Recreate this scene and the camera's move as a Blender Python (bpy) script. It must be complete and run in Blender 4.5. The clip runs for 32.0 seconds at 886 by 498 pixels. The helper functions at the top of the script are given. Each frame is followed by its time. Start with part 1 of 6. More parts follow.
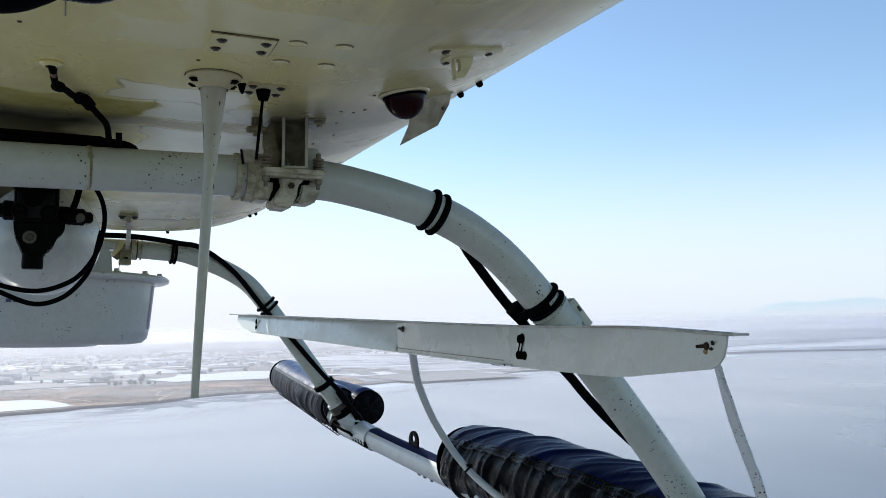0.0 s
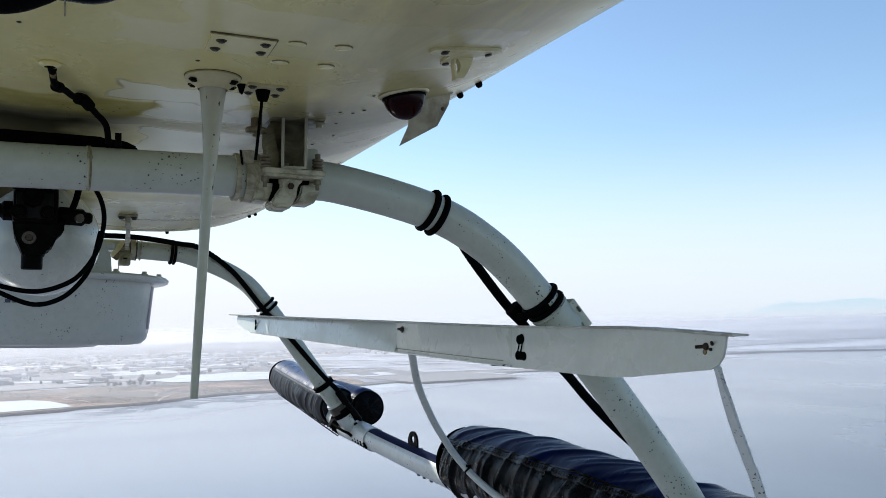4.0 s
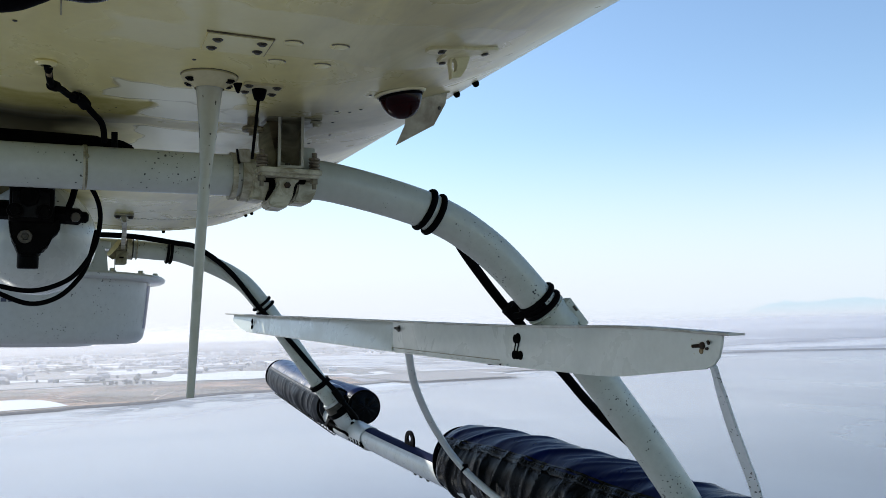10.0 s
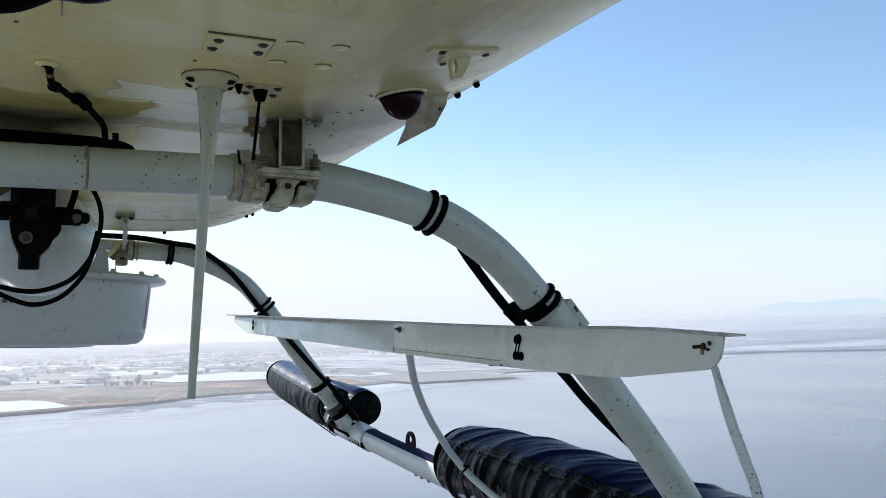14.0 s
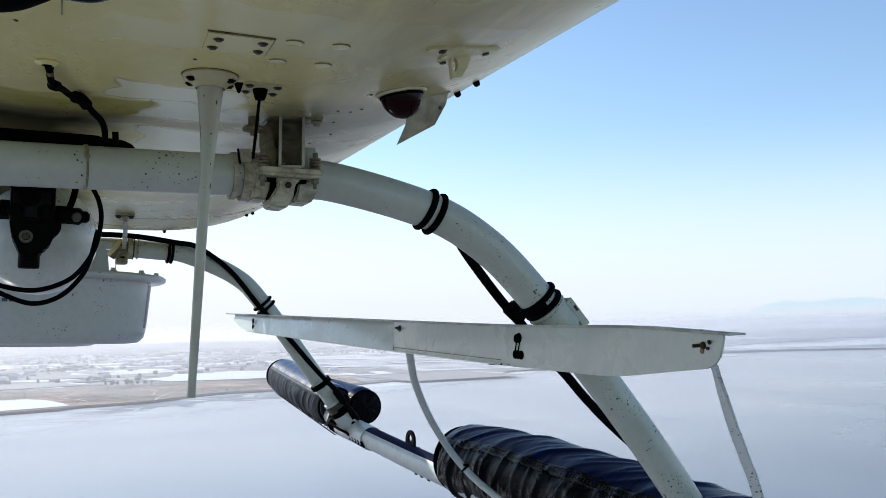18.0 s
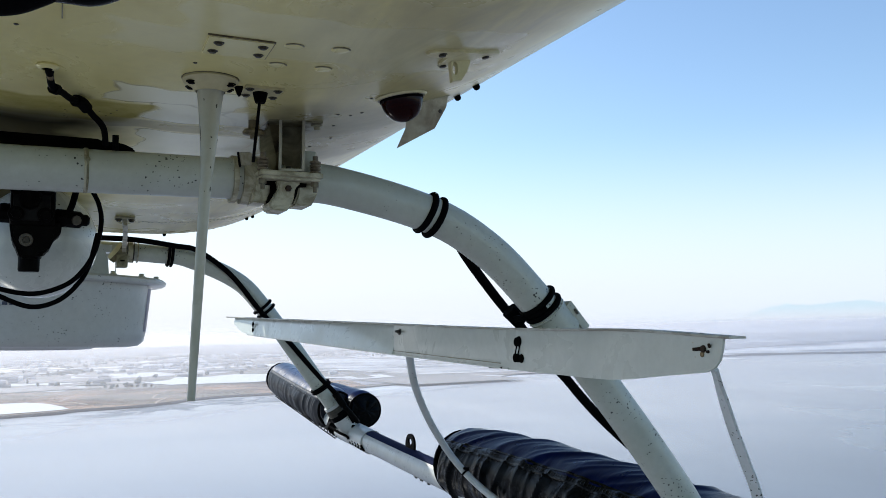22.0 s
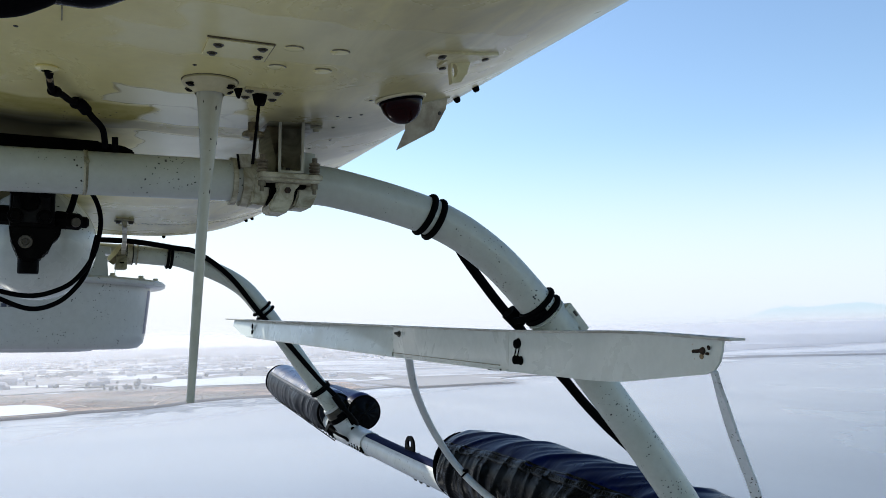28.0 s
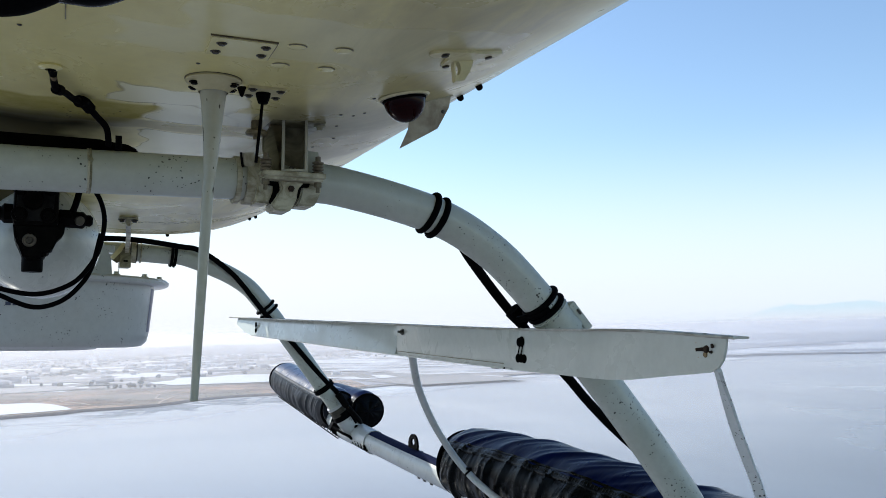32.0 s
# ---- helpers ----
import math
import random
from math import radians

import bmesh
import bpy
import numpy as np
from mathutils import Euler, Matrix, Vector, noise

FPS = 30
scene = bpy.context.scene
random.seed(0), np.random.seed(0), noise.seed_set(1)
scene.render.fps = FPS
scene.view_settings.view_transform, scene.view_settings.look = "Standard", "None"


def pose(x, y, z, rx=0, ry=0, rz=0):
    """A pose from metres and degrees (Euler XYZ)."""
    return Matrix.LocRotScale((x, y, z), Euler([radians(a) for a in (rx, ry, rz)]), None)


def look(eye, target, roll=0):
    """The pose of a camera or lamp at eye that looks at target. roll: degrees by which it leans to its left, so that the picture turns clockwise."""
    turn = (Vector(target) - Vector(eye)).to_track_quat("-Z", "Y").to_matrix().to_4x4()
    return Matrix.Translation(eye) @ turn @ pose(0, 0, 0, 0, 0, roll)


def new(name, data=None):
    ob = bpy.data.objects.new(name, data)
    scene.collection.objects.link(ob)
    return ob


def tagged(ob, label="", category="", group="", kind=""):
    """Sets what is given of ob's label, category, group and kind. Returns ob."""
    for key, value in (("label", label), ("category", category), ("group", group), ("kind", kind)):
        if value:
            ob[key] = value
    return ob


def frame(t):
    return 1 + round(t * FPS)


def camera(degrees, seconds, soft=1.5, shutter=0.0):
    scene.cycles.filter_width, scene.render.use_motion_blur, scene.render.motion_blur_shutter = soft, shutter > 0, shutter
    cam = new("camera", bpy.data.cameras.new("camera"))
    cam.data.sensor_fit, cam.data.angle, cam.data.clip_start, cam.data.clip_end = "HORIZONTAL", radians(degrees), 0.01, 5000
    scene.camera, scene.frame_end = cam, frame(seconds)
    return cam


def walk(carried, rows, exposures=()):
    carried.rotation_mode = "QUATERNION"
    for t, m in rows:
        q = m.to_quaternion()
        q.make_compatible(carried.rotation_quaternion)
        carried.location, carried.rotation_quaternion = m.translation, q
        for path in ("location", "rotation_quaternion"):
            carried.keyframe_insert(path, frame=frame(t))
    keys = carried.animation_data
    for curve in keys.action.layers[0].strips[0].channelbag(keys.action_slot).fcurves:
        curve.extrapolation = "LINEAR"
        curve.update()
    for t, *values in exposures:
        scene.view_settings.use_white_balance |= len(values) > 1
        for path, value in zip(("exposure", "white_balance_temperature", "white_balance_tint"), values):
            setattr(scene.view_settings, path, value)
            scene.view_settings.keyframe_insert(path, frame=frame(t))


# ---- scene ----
from mathutils.bvhtree import BVHTree

H = 60.0   # height of the camera over the water
cam = camera(50.0, 32.0, soft=0.7)
# seconds, heading, tilt: the mount shakes a little and stays where it is
SWAY = [
    (0, -24.113, 5.323), (0.5, -24.181, 5.596), (1, -24.300, 5.442), (1.5, -24.249, 5.442), (2, -24.147, 5.442),
    (2.5, -24.283, 5.681), (3, -24.198, 5.306), (3.5, -24.147, 5.357), (5.5, -24.147, 5.323), (6, -24.249, 5.664),
    (6.5, -24.402, 5.391), (7, -24.249, 5.391), (7.5, -24.249, 5.527), (8, -24.402, 5.579), (8.5, -24.351, 5.391),
    (9, -24.300, 5.323), (9.5, -24.402, 5.681), (10, -24.351, 5.306), (10.5, -24.300, 5.442), (11, -24.249, 5.323),
    (11.5, -24.300, 5.596), (12, -24.266, 5.221), (12.5, -24.300, 5.391), (13, -24.453, 5.596), (13.5, -24.453, 5.442),
    (14, -24.300, 5.357), (14.5, -24.283, 5.323), (16.5, -24.164, 5.323), (17, -24.453, 5.596), (17.5, -24.334, 5.289),
    (18, -24.300, 5.289), (18.5, -24.300, 5.596), (19, -24.556, 5.459), (19.5, -24.300, 5.323), (20, -24.249, 5.306),
    (20.5, -24.453, 5.698), (21, -24.402, 5.289), (21.5, -24.334, 5.425), (22, -24.300, 5.493), (22.5, -24.300, 5.493),
    (23, -24.402, 5.459), (23.5, -24.147, 5.323), (24, -24.096, 5.630), (24.5, -24.300, 5.442), (25, -24.198, 5.459),
    (25.5, -24.044, 5.323), (27.5, -23.993, 5.374), (28, -24.334, 5.613), (28.5, -24.334, 5.476), (29, -24.130, 5.408),
    (29.5, -24.130, 5.340), (30, -24.300, 5.715), (30.5, -24.232, 5.306), (31, -24.130, 5.408), (31.5, -24.130, 5.459),
    (32, -24.130, 5.510),
]
# the aircraft flies with one side low: it and its camera lean together, a little down by the nose
LEAN = pose(0, 0, H, 94.72, 0, -24.25) @ pose(0, 0, 0, 0, 0, -1.35) @ pose(0, 0, H, 95.44, 0, -24.25).inverted()
walk(cam, [(t, LEAN @ pose(0, 0, H, 90 + tilt, 0, turn)) for t, turn, tilt in SWAY], exposures=[(0, 0.42, 6350, 8), (32, 0.48, 6350, 8)])

# ---- light ----
SUN_FROM = Vector((-0.42, 0.78, 0.66)).normalized()
world = bpy.data.worlds.new("sky")
scene.world = world
world.use_nodes = True
wn = world.node_tree.nodes
sky = wn.new("ShaderNodeTexSky")
sky.sky_type = "NISHITA"
sky.sun_disc = False
sky.sun_elevation = math.asin(SUN_FROM.z)
sky.sun_rotation = math.atan2(SUN_FROM.x, SUN_FROM.y)
sky.air_density, sky.dust_density, sky.ozone_density, sky.altitude = 1.0, 0.4, 2.4, 60
wn["Background"].inputs["Strength"].default_value = 0.13
world.node_tree.links.new(sky.outputs[0], wn["Background"].inputs["Color"])
sun = new("sun", bpy.data.lights.new("sun", "SUN"))
sun.data.energy, sun.data.angle, sun.data.color = 3.2, radians(0.55), (1.0, 0.95, 0.86)
sun.matrix_world = look((0, 0, H + 40), Vector((0, 0, H + 40)) - SUN_FROM)


# ---- materials ----
class Nodes:
    """A Principled material with small helpers for its nodes."""

    def __init__(self, name, rough=0.5, metal=0.0):
        self.m = bpy.data.materials.new(name)
        self.m.use_nodes = True
        self.t = self.m.node_tree
        self.b = self.t.nodes["Principled BSDF"]
        self.b.inputs["Roughness"].default_value = rough
        self.b.inputs["Metallic"].default_value = metal
        self.co = self.t.nodes.new("ShaderNodeTexCoord").outputs["Object"]

    def put(self, out, name):
        self.t.links.new(out, self.b.inputs[name])

    def scaled(self, sx, sy, sz):
        n = self.t.nodes.new("ShaderNodeMapping")
        n.inputs["Scale"].default_value = (sx, sy, sz)
        self.t.links.new(self.co, n.inputs["Vector"])
        return n.outputs[0]

    def noise(self, scale, detail=4, rough=0.55, co=None, warp=0.0):
        n = self.t.nodes.new("ShaderNodeTexNoise")
        n.inputs["Scale"].default_value, n.inputs["Detail"].default_value = scale, detail
        n.inputs["Roughness"].default_value, n.inputs["Distortion"].default_value = rough, warp
        self.t.links.new(co or self.co, n.inputs["Vector"])
        return n.outputs[0]

    def noise_shift(self, size):
        """The place, pushed about a little, so that cells lose their round shape."""
        n = self.t.nodes.new("ShaderNodeTexNoise")
        n.inputs["Scale"].default_value = 160
        self.t.links.new(self.co, n.inputs["Vector"])
        v = self.t.nodes.new("ShaderNodeVectorMath")
        v.operation = "MULTIPLY_ADD"
        v.inputs[1].default_value = (size, size, size)
        self.t.links.new(n.outputs["Color"], v.inputs[0])
        self.t.links.new(self.co, v.inputs[2])
        return v.outputs[0]

    def cells(self, scale, co=None, out="Distance", rnd=1.0):
        n = self.t.nodes.new("ShaderNodeTexVoronoi")
        n.inputs["Scale"].default_value, n.inputs["Randomness"].default_value = scale, rnd
        self.t.links.new(co or self.co, n.inputs["Vector"])
        return n.outputs[out]

    def ramp(self, value, stops):
        n = self.t.nodes.new("ShaderNodeValToRGB")
        e = n.color_ramp.elements
        while len(e) < len(stops):
            e.new(0.5)
        for el, (pos, c) in zip(e, stops):
            el.position = pos
            el.color = (*c, 1) if isinstance(c, tuple) else (c, c, c, 1)
        self.t.links.new(value, n.inputs[0])
        return n.outputs[0]

    def mix(self, fac, a, b, kind="MIX"):
        n = self.t.nodes.new("ShaderNodeMix")
        n.data_type, n.blend_type = "RGBA", kind
        for sock, v in ((n.inputs[0], fac), (n.inputs[6], a), (n.inputs[7], b)):
            if isinstance(v, bpy.types.NodeSocket):
                self.t.links.new(v, sock)
            elif isinstance(v, tuple):
                sock.default_value = (*v, 1)
            else:
                sock.default_value = v
        return n.outputs[2]

    def bump(self, value, strength, distance):
        n = self.t.nodes.new("ShaderNodeBump")
        n.inputs["Strength"].default_value, n.inputs["Distance"].default_value = strength, distance
        self.t.links.new(value, n.inputs["Height"])
        old = self.b.inputs["Normal"]
        if old.is_linked:
            self.t.links.new(old.links[0].from_socket, n.inputs["Normal"])
        self.put(n.outputs[0], "Normal")

    def random(self, kind="Object"):
        if kind == "Object":
            return self.t.nodes.new("ShaderNodeObjectInfo").outputs["Random"]
        return self.t.nodes.new("ShaderNodeNewGeometry").outputs["Random Per Island"]


def paint(name, light, dirt, rough, chips=0.0, stain=0.5, wave=0.0, coat=0.0, low=0.0, size=5.5):
    """White aircraft paint: oily stains, fine grime, black stone chips, slightly wavy sheet metal."""
    k = Nodes(name, rough)
    big = k.ramp(k.noise(size, 5, 0.6, warp=1.2), [(0.42, 0.0), (0.62, 1.0)])
    fine = k.ramp(k.noise(60, 6, 0.65), [(0.35, 0.0), (0.75, 1.0)])
    col = k.mix(k.mix(stain, (0, 0, 0), big), light, dirt)
    col = k.mix(k.mix(0.35, (0, 0, 0), fine), col, tuple(c * 0.8 for c in dirt))
    if chips:
        less = k.t.nodes.new("ShaderNodeMath")
        less.operation = "MULTIPLY_ADD"
        k.t.links.new(k.noise(15, 4, 0.75), less.inputs[0])
        less.inputs[1].default_value, less.inputs[2].default_value = -1.35, 0.865 - 0.09 * chips
        if low:
            # stones thrown up from the ground chip the lower end of a leg most
            sep = k.t.nodes.new("ShaderNodeSeparateXYZ")
            k.t.links.new(k.co, sep.inputs[0])
            rise = k.t.nodes.new("ShaderNodeMath")
            rise.operation = "MULTIPLY_ADD"
            k.t.links.new(sep.outputs[2], rise.inputs[0])
            rise.inputs[1].default_value, rise.inputs[2].default_value = low, 0.865 - 0.09 * chips - 0.6 * low
            k.t.links.new(rise.outputs[0], less.inputs[2])
        size = k.t.nodes.new("ShaderNodeMath")
        size.operation = "ADD"
        k.t.links.new(k.cells(135, k.noise_shift(0.005)), size.inputs[0])
        k.t.links.new(less.outputs[0], size.inputs[1])
        spots = k.ramp(size.outputs[0], [(0.0, 1.0), (0.16, 1.0), (0.22, 0.0)])
        col = k.mix(spots, col, (0.03, 0.028, 0.025))
        k.bump(spots, 0.15, -0.001)
    k.put(col, "Base Color")
    k.put(k.mix(big, (rough,) * 3, (min(1, rough + (0.14 if wave else 0.12)),) * 3), "Roughness")
    k.b.inputs["Coat Weight"].default_value = coat
    k.b.inputs["Coat Roughness"].default_value = 0.06
    if wave:
        k.bump(k.noise(7, 2, 0.4), wave, 0.012)
    k.bump(k.noise(220, 3), 0.008 if wave else 0.04, 0.0005)
    return k.m


def plain(name, a, b, rough, metal=0.0, scale=40, bump=0.1, size=0.001):
    k = Nodes(name, rough, metal)
    n = k.noise(scale, 5, 0.6)
    k.put(k.mix(k.ramp(n, [(0.3, 0.0), (0.7, 1.0)]), a, b), "Base Color")
    k.bump(n, bump, size)
    return k.m


def belly_paint():
    """Cream gloss paint under an old oil film, wiped off or run dry in patches with hard edges; the bright horizon they
    mirror is painted in as paler colour.
    """
    k = Nodes("belly_paint", 0.2)
    push = k.t.nodes.new("ShaderNodeVectorMath")
    push.operation = "MULTIPLY_ADD"
    wander = k.t.nodes.new("ShaderNodeTexNoise")
    wander.inputs["Scale"].default_value, wander.inputs["Detail"].default_value = 11, 1.6
    k.t.links.new(k.co, wander.inputs["Vector"])
    k.t.links.new(wander.outputs["Color"], push.inputs[0])
    push.inputs[1].default_value = (0.10, 0.085, 0)
    centre = k.t.nodes.new("ShaderNodeVectorMath")
    centre.inputs[1].default_value = (-0.025, -0.020, 0)
    k.t.links.new(k.co, centre.inputs[0])
    k.t.links.new(centre.outputs[0], push.inputs[2])
    sep = k.t.nodes.new("ShaderNodeSeparateXYZ")
    k.t.links.new(push.outputs[0], sep.inputs[0])

    def step(axis, a, b):
        n = k.t.nodes.new("ShaderNodeMapRange")
        n.interpolation_type = "SMOOTHSTEP"
        n.inputs["From Min"].default_value, n.inputs["From Max"].default_value = min(a, b), max(a, b)
        n.inputs["To Min"].default_value, n.inputs["To Max"].default_value = (0, 1) if a < b else (1, 0)
        k.t.links.new(sep.outputs[axis], n.inputs[0])
        return n.outputs[0]

    def both(*outs, how="MULTIPLY"):
        out = outs[0]
        for o in outs[1:]:
            n = k.t.nodes.new("ShaderNodeMath")
            n.operation = how
            k.t.links.new(out, n.inputs[0])
            k.t.links.new(o, n.inputs[1])
            out = n.outputs[0]
        return out

    def patch(x0, x1, y0, y1, soft):
        return both(step(0, x0, x0 + soft), step(0, x1, x1 - soft), step(1, y0, y0 + soft), step(1, y1, y1 - soft))

    wet = both(patch(-0.068, 0.14, 0.395, 0.50, 0.006), patch(-0.01, 0.17, 0.49, 0.612, 0.008), patch(0.01, 0.25, 0.685, 1.1, 0.008), how="MAXIMUM")
    runs = both(patch(-0.42, -0.09, 0.60, 0.645, 0.02), patch(-0.10, 0.012, 0.10, 0.215, 0.02), patch(-0.02, 0.4, 0.02, 0.205, 0.01), how="MAXIMUM")
    big = k.ramp(k.noise(5.5, 5, 0.6, warp=1.2), [(0.40, 0.0), (0.64, 0.6)])
    fine = k.ramp(k.noise(60, 6, 0.65), [(0.35, 0.0), (0.75, 0.25)])
    col = k.mix(big, (0.84, 0.745, 0.315), (0.72, 0.615, 0.225))
    col = k.mix(fine, col, (0.60, 0.53, 0.26))
    col = k.mix(k.mix(0.35, (0, 0, 0), runs), col, (0.86, 0.82, 0.52))
    # paler colour stands in for the bright horizon mirrored in these patches
    col = k.mix(k.mix(0.85, (0, 0, 0), wet), col, (0.93, 0.89, 0.62))
    # a brown tide line where the oil film was wiped or ran off
    tide = k.ramp(both(patch(-0.072, 0.144, 0.391, 0.504, 0.022), patch(-0.015, 0.145, 0.486, 0.616, 0.022), patch(0.005, 0.225, 0.680, 1.105, 0.022), how="MAXIMUM"), [(0.04, 0.0), (0.16, 0.7), (0.34, 0.7), (0.6, 0.0)])
    col = k.mix(both(tide, k.ramp(k.noise(14, 3), [(0.35, 0.15), (0.6, 1.0)])), col, (0.40, 0.34, 0.15))
    # grease streaks and a halo, with shade painted in on the too-bright right side
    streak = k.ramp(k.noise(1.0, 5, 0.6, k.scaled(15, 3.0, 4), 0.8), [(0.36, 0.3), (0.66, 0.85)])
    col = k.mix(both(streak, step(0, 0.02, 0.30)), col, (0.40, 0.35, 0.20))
    halo = both(patch(0.13, 0.66, 0.38, 1.0, 0.10), k.ramp(k.noise(8, 4, 0.6), [(0.25, 0.55), (0.6, 0.95)]))
    col = k.mix(halo, col, (0.27, 0.24, 0.13))
    # a brown stain with black drops beside the hose
    brown = both(patch(-0.5, 0.012, 0.505, 0.66, 0.02), k.ramp(k.noise(16, 5, 0.7), [(0.3, 0.6), (0.6, 1.0)]))
    col = k.mix(brown, col, (0.47, 0.40, 0.12))
    band = both(patch(-0.6, 0.16, 0.612, 0.685, 0.012), k.ramp(k.noise(11, 4, 0.6), [(0.3, 0.45), (0.6, 0.8)]))
    col = k.mix(band, col, (0.46, 0.40, 0.19))
    # shade and dark reflection at the cross tube's seat, painted into the colour
    seat_shade = both(step(1, 0.60, 0.70), step(0, 0.02, -0.13))
    col = k.mix(k.mix(0.96, (0, 0, 0), seat_shade), col, (0.05, 0.042, 0.016))
    drops = both(patch(-0.15, 0.02, 0.50, 0.66, 0.03), k.ramp(k.cells(75, k.noise_shift(0.004)), [(0.10, 1.0), (0.16, 0.0)]))
    col = k.mix(drops, col, (0.04, 0.034, 0.016))
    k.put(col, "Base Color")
    rough = k.mix(big, (0.27,) * 3, (0.34,) * 3)
    rough = k.mix(k.mix(0.5, (0, 0, 0), runs), rough, (0.16,) * 3)
    rough = k.mix(both(seat_shade, brown, how="MAXIMUM"), k.mix(wet, rough, (0.2,) * 3), (0.75,) * 3)
    k.put(rough, "Roughness")
    k.put(k.mix(both(seat_shade, halo, band, brown, how="MAXIMUM"), k.mix(wet, (0.22,) * 3, (0.16,) * 3), (0.03,) * 3), "Specular IOR Level")
    k.bump(k.noise(7, 2, 0.4), 0.03, 0.012)
    k.bump(k.noise(220, 3), 0.008, 0.0005)
    return k.m


BELLY = belly_paint()
LIP = paint("worn_lip_paint", (0.60, 0.59, 0.53), (0.32, 0.29, 0.24), 0.4, 0.0, 0.8, size=12)
CAST = paint("cast_cream_paint", (0.74, 0.68, 0.40), (0.52, 0.45, 0.22), 0.35, 0.0, 0.6, size=18)
CREAM = paint("greyed_cream_paint", (0.64, 0.575, 0.33), (0.48, 0.42, 0.22), 0.3, 0.0, 0.5, size=14)
OLIVE = paint("greasy_olive_paint", (0.31, 0.29, 0.18), (0.105, 0.09, 0.045), 0.4, 0.0, 0.8, size=20)
BOLT = plain("greasy_bolt", (0.022, 0.02, 0.014), (0.07, 0.06, 0.038), 0.5, 0.1, 140, 0.2)
TUBE = paint("tube_paint", (0.51, 0.535, 0.47), (0.42, 0.435, 0.355), 0.32, 0.85, 0.4, 0.0, 0.15, low=0.1)
CLEAN = paint("skid_paint", (0.56, 0.57, 0.55), (0.46, 0.46, 0.41), 0.32, 0.3, 0.4, 0.0, 0.15)
STRUT = paint("strut_paint", (0.70, 0.73, 0.72), (0.58, 0.60, 0.57), 0.32, 2.1, 0.4, 0.0, 0.15)
OILY = paint("oily_fitting_paint", (0.22, 0.18, 0.09), (0.055, 0.042, 0.02), 0.42, 0.0, 0.9, size=22)
FIN = paint("fin_paint", (0.62, 0.55, 0.40), (0.20, 0.15, 0.09), 0.35, 0.0, 0.8, size=9)
FITTING = paint("fitting_paint", (0.55, 0.52, 0.38), (0.20, 0.17, 0.095), 0.38, 0.0, 0.8, size=26)
MAST = paint("mast_paint", (0.45, 0.44, 0.355), (0.34, 0.325, 0.24), 0.3, 0.0, 0.5, 0.0, 0.2, size=12)
PAN = paint("step_paint", (0.62, 0.645, 0.585), (0.56, 0.58, 0.515), 0.26, 0.0, 0.3, 0.05, 0.3)
POD = paint("pod_paint", (0.55, 0.555, 0.525), (0.48, 0.48, 0.44), 0.28, 0.8, 0.3, 0.0, 0.3)
BOTTLE = paint("bottle_paint", (0.65, 0.665, 0.605), (0.56, 0.575, 0.50), 0.2, 0.1, 0.3, 0.0, 0.5)
RUBBER = plain("black_rubber", (0.0015, 0.0015, 0.0018), (0.004, 0.004, 0.0045), 0.62, 0, 90, 0.2)
RUBBER.node_tree.nodes["Principled BSDF"].inputs["Specular IOR Level"].default_value = 0.02
STEEL = plain("dull_steel", (0.05, 0.046, 0.04), (0.13, 0.12, 0.10), 0.5, 0.3, 120, 0.15)
DARK = plain("dark_valve_metal", (0.002, 0.002, 0.002), (0.006, 0.0055, 0.005), 0.5, 0.0, 60, 0.3)
DARK.node_tree.nodes["Principled BSDF"].inputs["Specular IOR Level"].default_value = 0.02
WORN = plain("worn_bolt", (0.10, 0.085, 0.055), (0.22, 0.19, 0.12), 0.5, 0.1, 120, 0.15)
ZINC = plain("zinc_plate", (0.05, 0.05, 0.055), (0.12, 0.12, 0.125), 0.4, 0.5, 60, 0.15)
PLATE = plain("worn_grey_metal", (0.004, 0.004, 0.004), (0.014, 0.014, 0.013), 0.5, 0.0, 70, 0.2)
PLATE.node_tree.nodes["Principled BSDF"].inputs["Specular IOR Level"].default_value = 0.08
TAN = plain("aged_port", (0.05, 0.042, 0.03), (0.09, 0.075, 0.05), 0.5, 0.2, 80, 0.2)
BRASS = plain("aged_brass", (0.20, 0.15, 0.08), (0.12, 0.09, 0.05), 0.4, 0.8, 80, 0.2)
RUST = plain("rusty_bolt", (0.006, 0.005, 0.004), (0.05, 0.022, 0.006), 0.7, 0.2, 160, 0.4)
STAIN = plain("rust_stain", (0.42, 0.33, 0.20), (0.58, 0.50, 0.37), 0.7, 0, 300, 0.1)
RUSTY = plain("rust_brown_washer", (0.07, 0.05, 0.03), (0.27, 0.225, 0.15), 0.55, 0.1, 90, 0.25)
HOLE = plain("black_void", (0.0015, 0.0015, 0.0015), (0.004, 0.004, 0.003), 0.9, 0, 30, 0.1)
HOLE.node_tree.nodes["Principled BSDF"].inputs["Specular IOR Level"].default_value = 0.02
INK = plain("dark_ink", (0.04, 0.05, 0.09), (0.06, 0.07, 0.11), 0.5, 0, 30, 0.05)
BLUE = plain("blue_decal", (0.02, 0.028, 0.11), (0.035, 0.045, 0.16), 0.35, 0, 30, 0.05)


